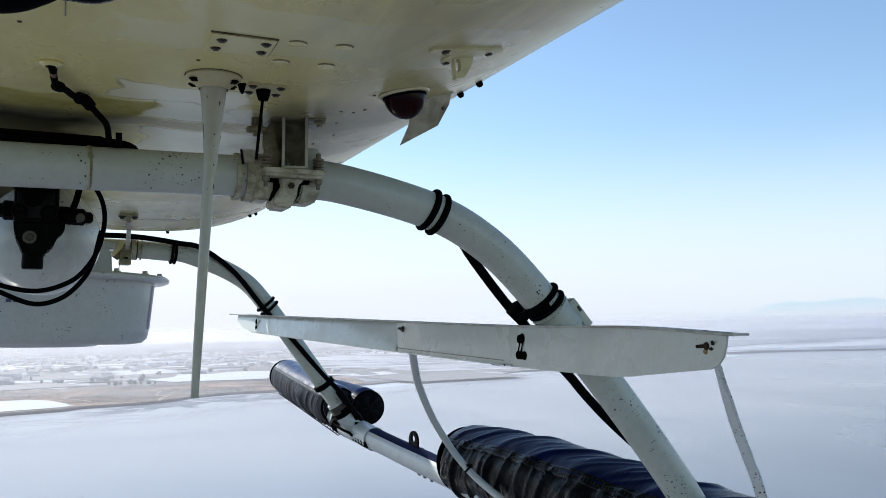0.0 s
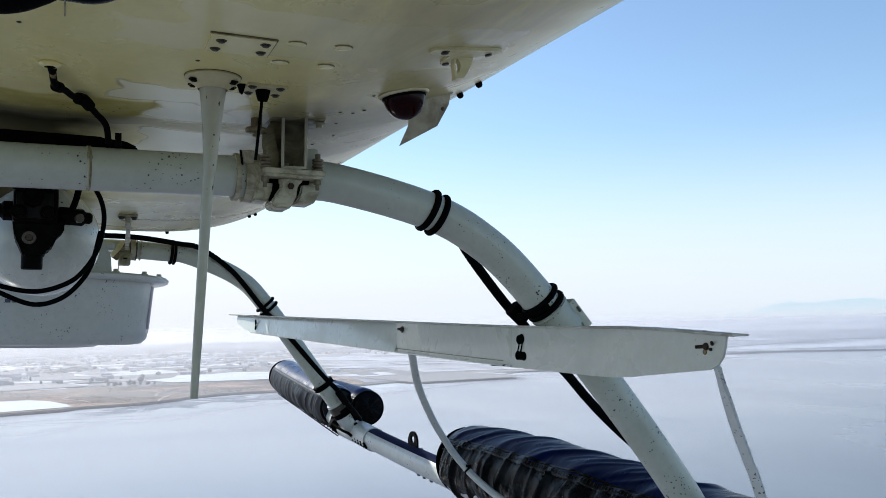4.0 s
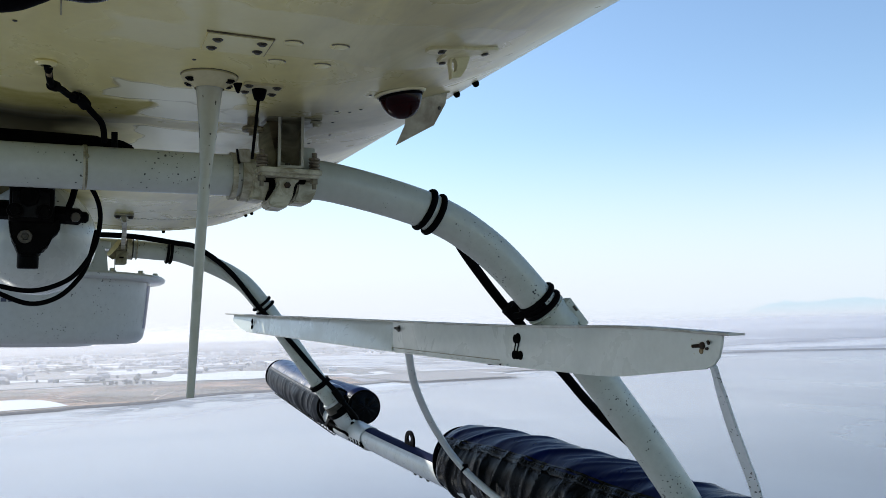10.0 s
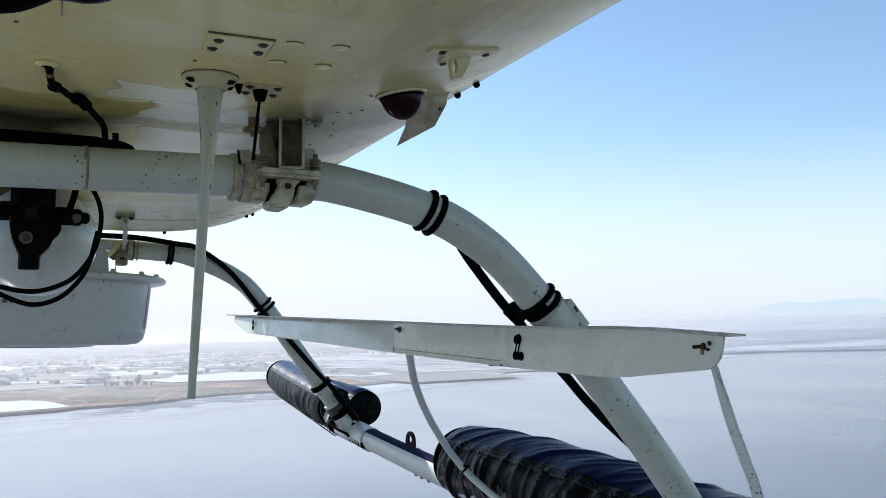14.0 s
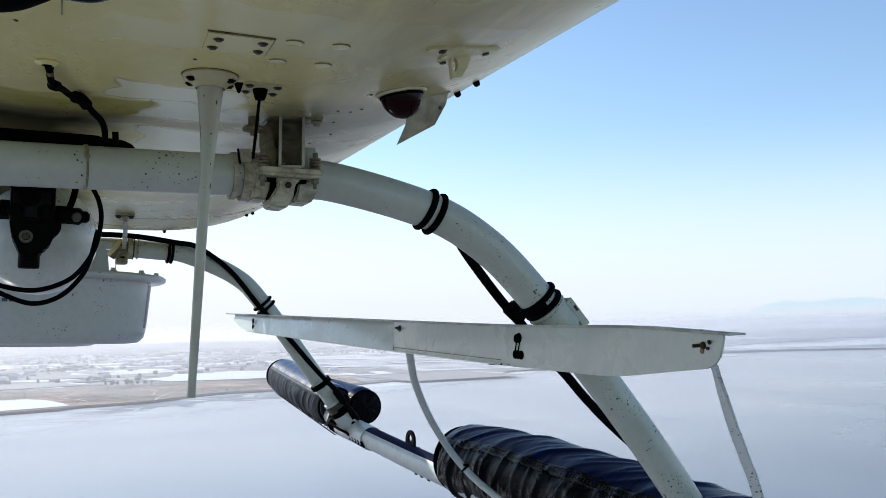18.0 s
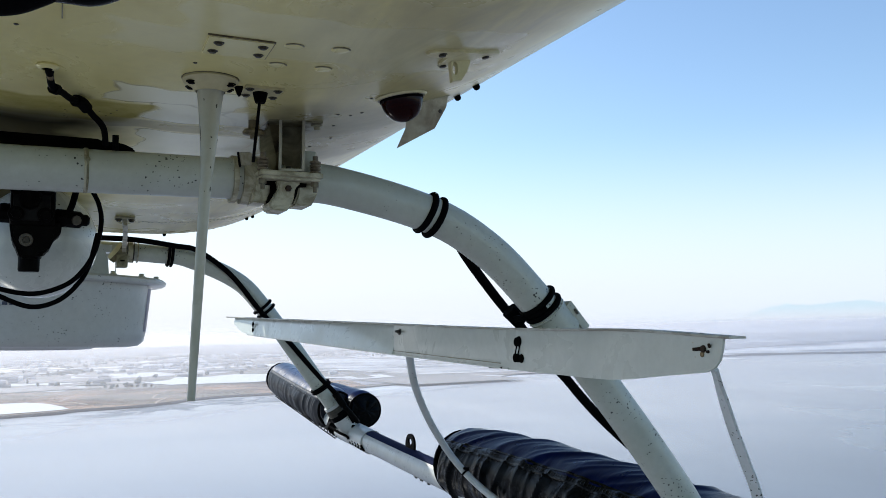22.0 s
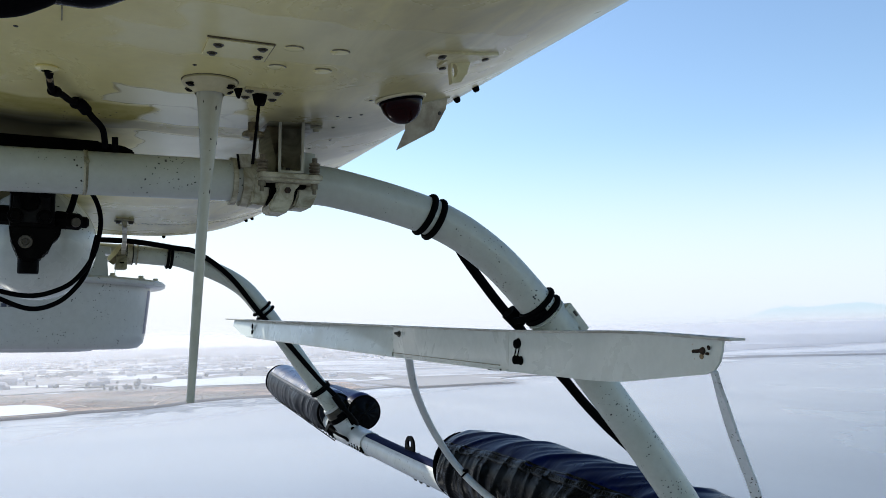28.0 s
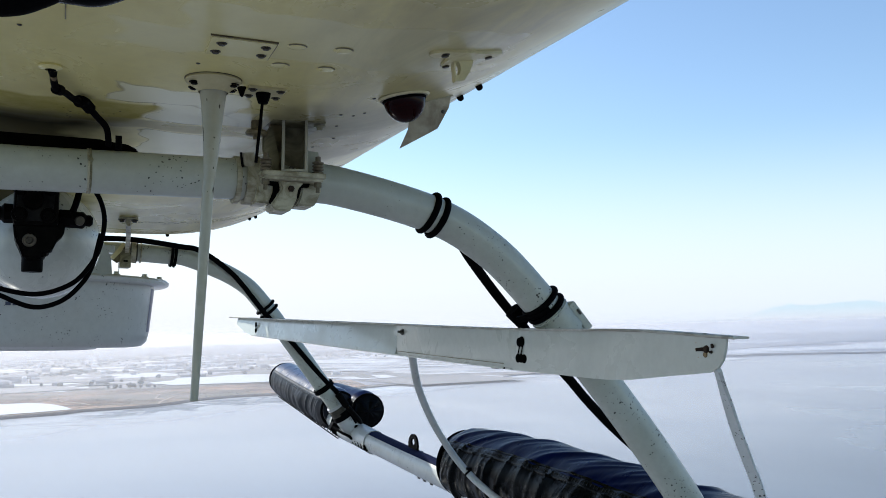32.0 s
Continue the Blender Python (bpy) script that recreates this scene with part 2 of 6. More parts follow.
def cover_cloth(name, a, b, spec, dull):
    """Navy to black coated cloth, wrinkled round the rolled float."""
    k = Nodes(name, 0.5)
    k.b.inputs["Specular IOR Level"].default_value = spec
    k.b.inputs["Specular Tint"].default_value = (0.62, 0.76, 1.0, 1)
    n = k.noise(9, 5, 0.6)
    k.put(k.mix(k.ramp(n, [(0.3, 0.0), (0.7, 1.0)]), a, b), "Base Color")
    k.put(k.ramp(k.noise(25, 4), [(0.3, dull - 0.05), (0.7, dull + 0.05)]), "Roughness")
    k.bump(k.noise(6, 3, 0.5, k.scaled(0.8, 3.0, 0.8), 0.6), 0.14, 0.02)
    k.bump(k.noise(420, 2), 0.15, 0.0006)
    return k.m


CLOTH = cover_cloth("float_cover_cloth", (0.0009, 0.0036, 0.027), (0.0018, 0.0074, 0.052), 0.036, 0.31)
FLAP = cover_cloth("float_flap_cloth", (0.0016, 0.0017, 0.0015), (0.0045, 0.0046, 0.004), 0.06, 0.25)
# paler, glossier copy of the cover cloth that builds in the sun's glare
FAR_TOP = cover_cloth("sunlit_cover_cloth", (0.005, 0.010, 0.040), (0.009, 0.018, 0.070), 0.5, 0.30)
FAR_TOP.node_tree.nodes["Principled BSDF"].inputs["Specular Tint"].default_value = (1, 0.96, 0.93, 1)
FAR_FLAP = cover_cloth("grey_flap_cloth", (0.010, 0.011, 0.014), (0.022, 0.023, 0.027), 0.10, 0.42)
GRIP = plain("grip_tape", (0.003, 0.006, 0.03), (0.006, 0.011, 0.05), 0.7, 0, 200, 0.5)
GRIP.node_tree.nodes["Principled BSDF"].inputs["Specular IOR Level"].default_value = 0.04
THREAD = plain("grey_lacing", (0.004, 0.0045, 0.0045), (0.009, 0.010, 0.010), 0.7, 0, 90, 0.2)


def red_lens():
    """Dark red moulded glass: light comes through its rim."""
    k = Nodes("red_lens", 0.06)
    k.put(k.mix(k.noise(6, 2), (0.007, 0.0003, 0.0003), (0.020, 0.0005, 0.0005)), "Base Color")
    k.b.inputs["Specular IOR Level"].default_value = 0.05
    k.b.inputs["IOR"].default_value = 1.49
    k.b.inputs["Transmission Weight"].default_value = 0.12
    return k.m


LENS = red_lens()


# ---- mesh helpers, in metres from the camera's mount ----
BASE = {}


def thing(name, base, label, category, group="", kind=""):
    ob = tagged(new(name), label, category, group, kind)
    ob.matrix_world = LEAN @ Matrix.Translation((base[0], base[1], base[2] + H))
    BASE[ob.name] = Vector(base)
    return ob


def top_of(ob):
    while ob.parent:
        ob = ob.parent
    return ob


def mesh_of(name, bm, material, sharp=38):
    bmesh.ops.recalc_face_normals(bm, faces=bm.faces)
    me = bpy.data.meshes.new(name)
    bm.to_mesh(me)
    bm.free()
    me.materials.append(material)
    me.polygons.foreach_set("use_smooth", [True] * len(me.polygons))
    me.set_sharp_from_angle(angle=radians(sharp))
    return me


def part(name, bm, material, parent, label="", sharp=38):
    """Links a bmesh as one mesh object under a thing or a part."""
    base = BASE[top_of(parent).name]
    bmesh.ops.translate(bm, verts=bm.verts, vec=-base)
    ob = new(name, mesh_of(name, bm, material, sharp))
    ob.parent = parent
    return tagged(ob, label)


SHARED = {}


def piece(name, key, make, material, parent, at, axis=(0, 0, 1), label=""):
    """One more object on a shared mesh, standing at a place with its z along axis."""
    if key not in SHARED:
        SHARED[key] = mesh_of(name, make(), material)
    ob = new(name, SHARED[key])
    ob.parent = parent
    ob.matrix_basis = Matrix.Translation(Vector(at) - BASE[top_of(parent).name]) @ Vector(axis).to_track_quat("Z", "Y").to_matrix().to_4x4()
    return tagged(ob, label)


def merged(*bms):
    out = bms[0]
    for b in bms[1:]:
        me = bpy.data.meshes.new("tmp")
        b.to_mesh(me)
        b.free()
        out.from_mesh(me)
        bpy.data.meshes.remove(me)
    return out


def rounded(points, sub=6):
    """A smooth line through the points."""
    p = [Vector(q) for q in points]
    if len(p) < 3 or sub < 2:
        return p
    p = [2 * p[0] - p[1], *p, 2 * p[-1] - p[-2]]
    out = []
    for a, b, c, d in zip(p, p[1:], p[2:], p[3:]):
        for i in range(sub):
            t = i / sub
            out.append(0.5 * (2 * b + (c - a) * t + (2 * a - 5 * b + 4 * c - d) * t * t + (3 * b - a - 3 * c + d) * t ** 3))
    return out + [p[-2]]


def sweep(points, profile, sub=6, up=(0, 0, 1), grow=None, close=True):
    """A profile of (side, up) pairs drawn along a line; grow scales it from 0 to 1 of the way."""
    line = rounded(points, sub)
    bm = bmesh.new()
    rings = []
    for i, p in enumerate(line):
        t = (line[min(i + 1, len(line) - 1)] - line[max(i - 1, 0)]).normalized()
        s = t.cross(Vector(up)).normalized()
        u = s.cross(t)
        k = grow(i / (len(line) - 1)) if grow else 1.0
        rings.append([bm.verts.new(p + (s * a + u * b) * k) for a, b in profile])
    n = len(profile)
    for r, q in zip(rings, rings[1:]):
        for i in range(n):
            bm.faces.new((r[i], r[(i + 1) % n], q[(i + 1) % n], q[i]))
    if close:
        bm.faces.new(rings[0])
        bm.faces.new(rings[-1])
    return bm


def circle(r, n=20):
    return [(r * math.cos(2 * math.pi * i / n), r * math.sin(2 * math.pi * i / n)) for i in range(n)]


def tube(points, r, sub=6, n=20, up=(0, 0, 1), grow=None):
    return sweep(points, circle(r, n), sub, up, grow)


def lathe(profile, at=(0, 0, 0), axis=(0, 0, 1), n=32, a0=0.0, a1=2 * math.pi, squash=1.0):
    """Pairs (radius, height) turned round an axis."""
    bm = bmesh.new()
    turn = Matrix() if tuple(axis) == (0, 0, 1) else Vector(axis).to_track_quat("Z", "Y").to_matrix().to_4x4()
    m = Matrix.Translation(at) @ turn
    full = abs(a1 - a0) > 6.28
    steps = n if full else n + 1
    rings = []
    for j in range(steps):
        a = a0 + (a1 - a0) * j / n
        rings.append([bm.verts.new(m @ Vector((r * math.cos(a), r * math.sin(a) * squash, h))) for r, h in profile])
    for j in range(n):
        p, q = rings[j], rings[(j + 1) % steps]
        for i in range(len(profile) - 1):
            bm.faces.new((p[i], q[i], q[i + 1], p[i + 1]))
    bmesh.ops.remove_doubles(bm, verts=bm.verts, dist=1e-6)
    return bm


def ring(at, axis, radius, r, n=28):
    return lathe([(radius + r * math.cos(2 * math.pi * i / 10), r * math.sin(2 * math.pi * i / 10)) for i in range(11)], at, axis, n)


def box(x0, x1, y0, y1, z0, z1, bevel=0.0015, turn=None):
    bm = bmesh.new()
    bmesh.ops.create_cube(bm, size=1)
    c = Vector(((x0 + x1) / 2, (y0 + y1) / 2, (z0 + z1) / 2))
    bmesh.ops.scale(bm, vec=(x1 - x0, y1 - y0, z1 - z0), verts=bm.verts)
    if bevel:
        bmesh.ops.bevel(bm, geom=bm.edges, offset=bevel, segments=2, affect="EDGES", profile=0.6)
    if turn:
        bmesh.ops.transform(bm, matrix=Euler([radians(a) for a in turn]).to_matrix().to_4x4(), verts=bm.verts)
    bmesh.ops.translate(bm, verts=bm.verts, vec=c)
    return bm


def sheet(corners, thick, bevel=0.0):
    """A flat plate: its outline, pushed through by the vector thick."""
    bm = bmesh.new()
    f = bm.faces.new([bm.verts.new(c) for c in corners])
    r = bmesh.ops.extrude_face_region(bm, geom=[f])
    bmesh.ops.translate(bm, verts=[v for v in r["geom"] if isinstance(v, bmesh.types.BMVert)], vec=Vector(thick))
    if bevel:
        bmesh.ops.bevel(bm, geom=bm.edges, offset=bevel, segments=2, affect="EDGES")
    return bm


def hex_bolt(r, h):
    """Bolt head hanging down: washer and hexagon, along +z."""
    head = lathe([(0, h), (r * 0.85, h), (r, h * 0.85), (r, h * 0.25)], n=6)
    wash = lathe([(r, h * 0.28), (r * 1.45, h * 0.25), (r * 1.5, 0.0)], n=16)
    return merged(head, wash)


def round_head(r, h):
    return lathe([(0, h), (r * 0.55, h * 0.9), (r * 0.9, h * 0.5), (r, 0)], n=12)


def plate_with_eye(outline, eye, thick):
    """A flat plate with a hole through it; both outlines have the same number of points."""
    bm = bmesh.new()
    loops = [[bm.verts.new(Vector(p) + Vector(thick) * k) for p in ring_] for k in (0, 1) for ring_ in (outline, eye)]
    n = len(outline)
    for a, b in ((0, 1), (2, 3), (0, 2), (1, 3)):
        for i in range(n):
            j = (i + 1) % n
            bm.faces.new((loops[a][i], loops[a][j], loops[b][j], loops[b][i]))
    return bm


# ---- the belly's shape: x across, y along the hull ----
MID = 0.2


def belly_z(x, y):
    w = max(0.0, abs(x - MID) - 0.1)
    full = 1.166 - 0.161 * (min(max(y, 1.0), 3.3) - 1.02)
    rise = 0.5 * max(0.0, y - 3.3) ** 2
    return 0.36 + full * w ** 3 + rise


def belly_down(x, y):
    e = 0.01
    n = Vector(((belly_z(x + e, y) - belly_z(x - e, y)) / (2 * e), (belly_z(x, y + e) - belly_z(x, y - e)) / (2 * e), -1))
    return n.normalized()


def on_belly(x, y, off=0.0):
    return Vector((x, y, belly_z(x, y))) + belly_down(x, y) * off


# ---- far country ----
def land_material():
    k = Nodes("dry_land", 0.9)
    fields = k.cells(0.0075, k.scaled(1.0, 0.55, 1.0), "Color")
    tone = k.ramp(fields, [(0.0, (0.17, 0.155, 0.135)), (0.35, (0.24, 0.22, 0.20)), (0.6, (0.32, 0.30, 0.28)), (0.85, (0.20, 0.185, 0.165)), (1.0, (0.42, 0.40, 0.385))])
    tone = k.mix(k.ramp(k.noise(0.02, 8, 0.7), [(0.35, 0.0), (0.7, 0.6)]), tone, (0.24, 0.22, 0.17))
    k.put(tone, "Base Color")
    return k.m


def grass_material():
    k = Nodes("dry_grass", 0.95)
    a = k.ramp(k.noise(0.014, 9, 0.72, k.scaled(0.9, 1.0, 1), 0.8), [(0.40, (0.09, 0.055, 0.034)), (0.5, (0.24, 0.138, 0.082)), (0.60, (0.43, 0.275, 0.185))])
    a = k.mix(k.ramp(k.noise(0.006, 5, 0.6), [(0.45, 0.0), (0.6, 0.8)]), a, (0.27, 0.245, 0.205))
    a = k.mix(k.ramp(k.noise(0.06, 6, 0.75), [(0.5, 0.0), (0.62, 0.7)]), a, (0.16, 0.14, 0.09))
    k.put(a, "Base Color")
    return k.m


def water_material():
    """Shallow bay water: darker under the aircraft, with brightness towards the sun painted into its colour."""
    k = Nodes("bay_water", 0.22)
    sep = k.t.nodes.new("ShaderNodeSeparateXYZ")
    k.t.links.new(k.co, sep.inputs[0])
    towards_sun = k.t.nodes.new("ShaderNodeMath")
    towards_sun.operation = "MULTIPLY_ADD"
    k.t.links.new(sep.outputs[0], towards_sun.inputs[0])
    towards_sun.inputs[1].default_value = -0.45
    k.t.links.new(sep.outputs[1], towards_sun.inputs[2])
    broken_edge = k.t.nodes.new("ShaderNodeMath")
    broken_edge.operation = "MULTIPLY_ADD"
    k.t.links.new(k.noise(0.006, 5, 0.55, k.scaled(1, 0.35, 1), 1.0), broken_edge.inputs[0])
    broken_edge.inputs[1].default_value = 120
    k.t.links.new(towards_sun.outputs[0], broken_edge.inputs[2])
    sun_glare = k.t.nodes.new("ShaderNodeMapRange")
    sun_glare.interpolation_type = "SMOOTHSTEP"
    sun_glare.inputs["From Min"].default_value, sun_glare.inputs["From Max"].default_value = 170, 430
    k.t.links.new(broken_edge.outputs[0], sun_glare.inputs[0])
    # the glare on the sun's side is put into the base colour
    k.put(k.mix(sun_glare.outputs[0], (0.180, 0.183, 0.199), (0.350, 0.340, 0.350)), "Base Color")
    k.put(k.ramp(k.noise(0.01, 4, 0.6, k.scaled(1, 0.25, 1), 0.8), [(0.35, 0.18), (0.7, 0.25)]), "Roughness")
    k.b.inputs["IOR"].default_value = 1.33
    return k.m


LAND, GRASS, WATER = land_material(), grass_material(), water_material()
SALT = plain("salt_crust", (0.80, 0.80, 0.80), (0.70, 0.70, 0.70), 0.6, 0, 0.02, 0.1, 0.05)
MUD = plain("wet_mud", (0.16, 0.15, 0.13), (0.26, 0.25, 0.23), 0.3, 0, 0.05, 0.3, 0.1)


def silt(name, a, b, low, high, sx, sy):
    """Silt under a skin of water: streaks that thin out towards both edges of its strip."""
    k = Nodes(name, 0.3)
    k.put(k.ramp(k.noise(0.03, 5, 0.6), [(0.3, a), (0.7, b)]), "Base Color")
    across = k.t.nodes.new("ShaderNodeSeparateXYZ")
    k.t.links.new(k.t.nodes["Texture Coordinate"].outputs["UV"], across.inputs[0])
    edge = k.ramp(across.outputs[1], [(0.0, 0.0), (0.3, 0.7), (0.7, 1.0), (1.0, 0.9)])
    streaks = k.ramp(k.noise(1.0, 6, 0.62, k.scaled(sx, sy, 1), 0.9), [(low, 0.0), (high, 1.0)])
    ends = k.ramp(across.outputs[0], [(0.0, 0.0), (0.12, 0.6), (0.5, 0.7), (0.64, 1.0), (0.985, 1.0), (1.0, 0.0)])
    k.put(k.mix(1.0, k.mix(1.0, edge, streaks, "MULTIPLY"), ends, "MULTIPLY"), "Alpha")
    return k.m


SHALLOW = silt("wet_silt", (0.80, 0.79, 0.78), (0.88, 0.87, 0.86), 0.12, 0.5, 0.006, 0.02)
WETMUD = silt("wet_mud_streaks", (0.09, 0.09, 0.10), (0.24, 0.24, 0.25), 0.42, 0.50, 0.016, 0.011)
BANK = plain("dark_bank_earth", (0.085, 0.075, 0.065), (0.15, 0.13, 0.115), 0.9, 0, 0.2, 0.4, 0.2)
MARSH = plain("grey_marsh", (0.27, 0.27, 0.29), (0.42, 0.42, 0.44), 0.85, 0, 0.02, 0.2, 0.1)
SCRUB = plain("dry_scrub", (0.12, 0.105, 0.06), (0.22, 0.18, 0.11), 0.9, 0, 0.05, 0.3, 0.2)
TRACK = plain("pale_dirt", (0.42, 0.34, 0.26), (0.52, 0.44, 0.35), 0.95, 0, 0.1, 0.2, 0.05)
FOLIAGE = plain("far_foliage", (0.075, 0.085, 0.06), (0.13, 0.135, 0.095), 0.8, 0, 0.6, 0.5, 0.3)
BARK = plain("far_bark", (0.10, 0.08, 0.06), (0.16, 0.13, 0.10), 0.9, 0, 2.0, 0.5, 0.1)


def island_tones(name, stops, rough):
    k = Nodes(name, rough)
    k.put(k.mix(k.ramp(k.noise(0.08, 5), [(0.3, 0.0), (0.7, 0.35)]), k.ramp(k.random("Island"), stops), (0.35, 0.33, 0.30)), "Base Color")
    return k.m


ROOFS = island_tones("town_walls", [(0.0, (0.75, 0.75, 0.75)), (0.15, (0.66, 0.66, 0.66)), (0.25, (0.34, 0.33, 0.33)), (0.7, (0.24, 0.23, 0.23)), (0.85, (0.42, 0.40, 0.38)), (1.0, (0.26, 0.22, 0.20))], 0.7)
FLATS = island_tones("far_salt_flats", [(0.0, (0.80, 0.81, 0.82)), (0.45, (0.74, 0.75, 0.78)), (0.6, (0.40, 0.42, 0.48)), (0.85, (0.30, 0.31, 0.34)), (1.0, (0.62, 0.64, 0.70))], 0.6)
PLOTS = island_tones("plots", [(0.0, (0.78, 0.78, 0.79)), (0.22, (0.74, 0.73, 0.73)), (0.3, (0.36, 0.33, 0.31)), (0.6, (0.17, 0.165, 0.14)), (0.9, (0.26, 0.235, 0.21)), (1.0, (0.40, 0.36, 0.32))], 0.8)


def flat(name, outline, z, material, depth=0.0):
    """A level sheet with the outline, with a skirt downwards."""
    bm = bmesh.new()
    f = bm.faces.new([bm.verts.new((x, y, z)) for x, y in outline])
    if depth:
        r = bmesh.ops.extrude_face_region(bm, geom=[f])
        bmesh.ops.translate(bm, verts=[v for v in r["geom"] if isinstance(v, bmesh.types.BMVert)], vec=(0, 0, -depth))
    bmesh.ops.triangulate(bm, faces=bm.faces)
    return mesh_of(name, bm, material, 20)


def wobbly(points, step, size, seed):
    """The line through the points, broken up by noise."""
    out = []
    for (x0, y0), (x1, y1) in zip(points, points[1:]):
        n = max(1, int(math.hypot(x1 - x0, y1 - y0) / step))
        for i in range(n):
            x, y = x0 + (x1 - x0) * i / n, y0 + (y1 - y0) * i / n
            v = noise.noise_vector(Vector((x * 0.012, y * 0.012, seed)))
            w = noise.noise_vector(Vector((x * 0.05, y * 0.05, seed + 7)))
            out.append((x + (v.x + 0.35 * w.x) * size, y + (v.y + 0.35 * w.y) * size))
    return out + [points[-1]]


def arc(r, a0, a1, n=60):
    return [(r * math.sin(radians(a0 + (a1 - a0) * i / n)), r * math.cos(radians(a0 + (a1 - a0) * i / n))) for i in range(n + 1)]


tagged(new("water", flat("water", arc(4900, 0, 356, 90), 0.0, WATER)), "pale lavender-grey calm bay water under haze", "water", kind="structure")
tagged(new("ground", flat("ground", arc(4950, 0, 356, 90), -3.0, MUD)), "grey mud bed under the shallow bay", "ground", kind="structure")

COAST = [(-4200, 420), (-1500, 500), (-313, 705), (-32, 777), (-10, 794), (29, 805), (47, 822), (73, 828), (97, 836), (123, 858), (147, 886), (182, 903), (234, 905), (274, 923), (328, 941), (419, 976), (475, 992), (548, 1031), (624, 1081), (801, 1159), (1113, 1306), (1243, 1282), (1374, 1195), (1489, 1140), (1900, 840), (4300, 560)]
SHORE = wobbly(COAST, 9, 6, 1.0)
land_edge = SHORE + arc(4890, 78, -80, 70)
tagged(new("land", flat("land", land_edge, 1.6, LAND, 2.4)), "hazy dry coastal plain with pale fields beside the bay", "land", kind="structure")
GRASSY = COAST[2:15] + [(336, 947), (359, 1072), (333, 1121), (265, 1077), (185, 1086), (156, 1091), (97, 1098), (40, 1095), (-14, 1119), (-271, 1102), (-313, 705)]
grass_edge = [(x, y + 5) for x, y in wobbly(GRASSY, 9, 6, 1.0)]
tagged(new("dry_grassland", flat("dry_grassland", grass_edge[:-1], 2.1, GRASS)), "tan dry grass flat between the shore and the town", "grass", kind="structure")
marsh_edge = wobbly([(302, 982), (382, 1184), (466, 1198), (520, 1089), (548, 1050), (485, 1019), (379, 983), (334, 965), (302, 982)], 14, 10, 6.0)
tagged(new("marsh", flat("marsh", marsh_edge[:-1], 2.0, MARSH)), "flat grey-mauve marsh behind the shore", "marsh", kind="structure")
PONDS = (
    ("white dry salt pond at the shore", [(-221, 896), (-38, 919), (-12, 934), (11, 938), (25, 911), (36, 858), (41, 829), (30, 820), (10, 813), (-10, 808), (-33, 795), (-235, 726)]),
    ("wide white salt pond behind the grass flat", [(143, 1212), (179, 1255), (196, 1329), (253, 1304), (314, 1236), (357, 1202), (364, 1133), (249, 1120), (162, 1139)]),
    ("narrow white salt pond among the fields", [(241, 1315), (281, 1347), (348, 1292), (364, 1242), (298, 1256)]),
    ("white salt pond behind the marsh", [(400, 1374), (482, 1383), (587, 1301), (570, 1244), (450, 1291)]),
    ("long white salt pond among the fields", [(-41, 1280), (-17, 1284), (21, 1275), (53, 1258), (81, 1293), (22, 1321), (-43, 1324)]),
    ("narrow white salt pond among the fields", [(34, 1411), (67, 1432), (98, 1398), (85, 1357), (43, 1365)]),
    ("far white salt pond in haze", [(487, 1871), (630, 1878), (693, 1611), (611, 1572), (504, 1697)]),
    ("long white salt flat behind the far levee", [(1103, 1450), (1337, 1533), (1568, 1535), (1986, 1725), (2094, 1696), (1627, 1328), (1543, 1357), (1327, 1380), (1233, 1446)]),
    ("far white salt flat in haze", [(2055, 2115), (2150, 2101), (2294, 2079), (2246, 2087), (2112, 2107)]),
)
for words, spot in PONDS:
    pond = wobbly(spot + spot[:1], 14, 5, 5.0)
    tagged(new("salt_pond", flat("salt_pond", pond[:-1], 2.5, SALT)), words, "pond", kind="structure")
bar = wobbly([(1257, 1650), (1653, 1895), (2002, 2062), (2188, 2095), (2378, 2064), (2519, 2039), (2312, 1872), (2025, 1845), (1688, 1740), (1390, 1594), (1257, 1650)], 30, 12, 2.0)
tagged(new("far_marsh", flat("far_marsh", bar[:-1], 2.6, MARSH)), "long grey far marsh between white salt flats", "marsh", kind="structure")


def bank(name, line_, z, high, wide, material, label, category):
    """A low bank of earth with a rounded crest along a line."""
    profile = [(-wide, -high), (-wide * 0.55, -high * 0.2), (-wide * 0.2, 0.0), (wide * 0.2, 0.0), (wide, -high)]
    ob = new(name, mesh_of(name, sweep([(x, y, z) for x, y in line_], profile, 1), material, 60))
    return tagged(ob, label, category, kind="structure")


bank("shore_bank", [p for p in SHORE if -600 < p[0] < 320], 2.4, 2.7, 4, BANK, "dark earth bank along the shore", "bank")
bank("levee", [p for p in SHORE if 1080 < p[0] < 3000], 3.2, 3.5, 6, BANK, "low dark levee across the far bay", "levee")
bank("levee", wobbly([(1243, 1282), (1161, 1362), (1183, 1513), (1555, 1661), (2029, 1855)], 30, 8, 3.0), 3.0, 2.4, 6, BANK, "low dark levee between far salt flats", "levee")


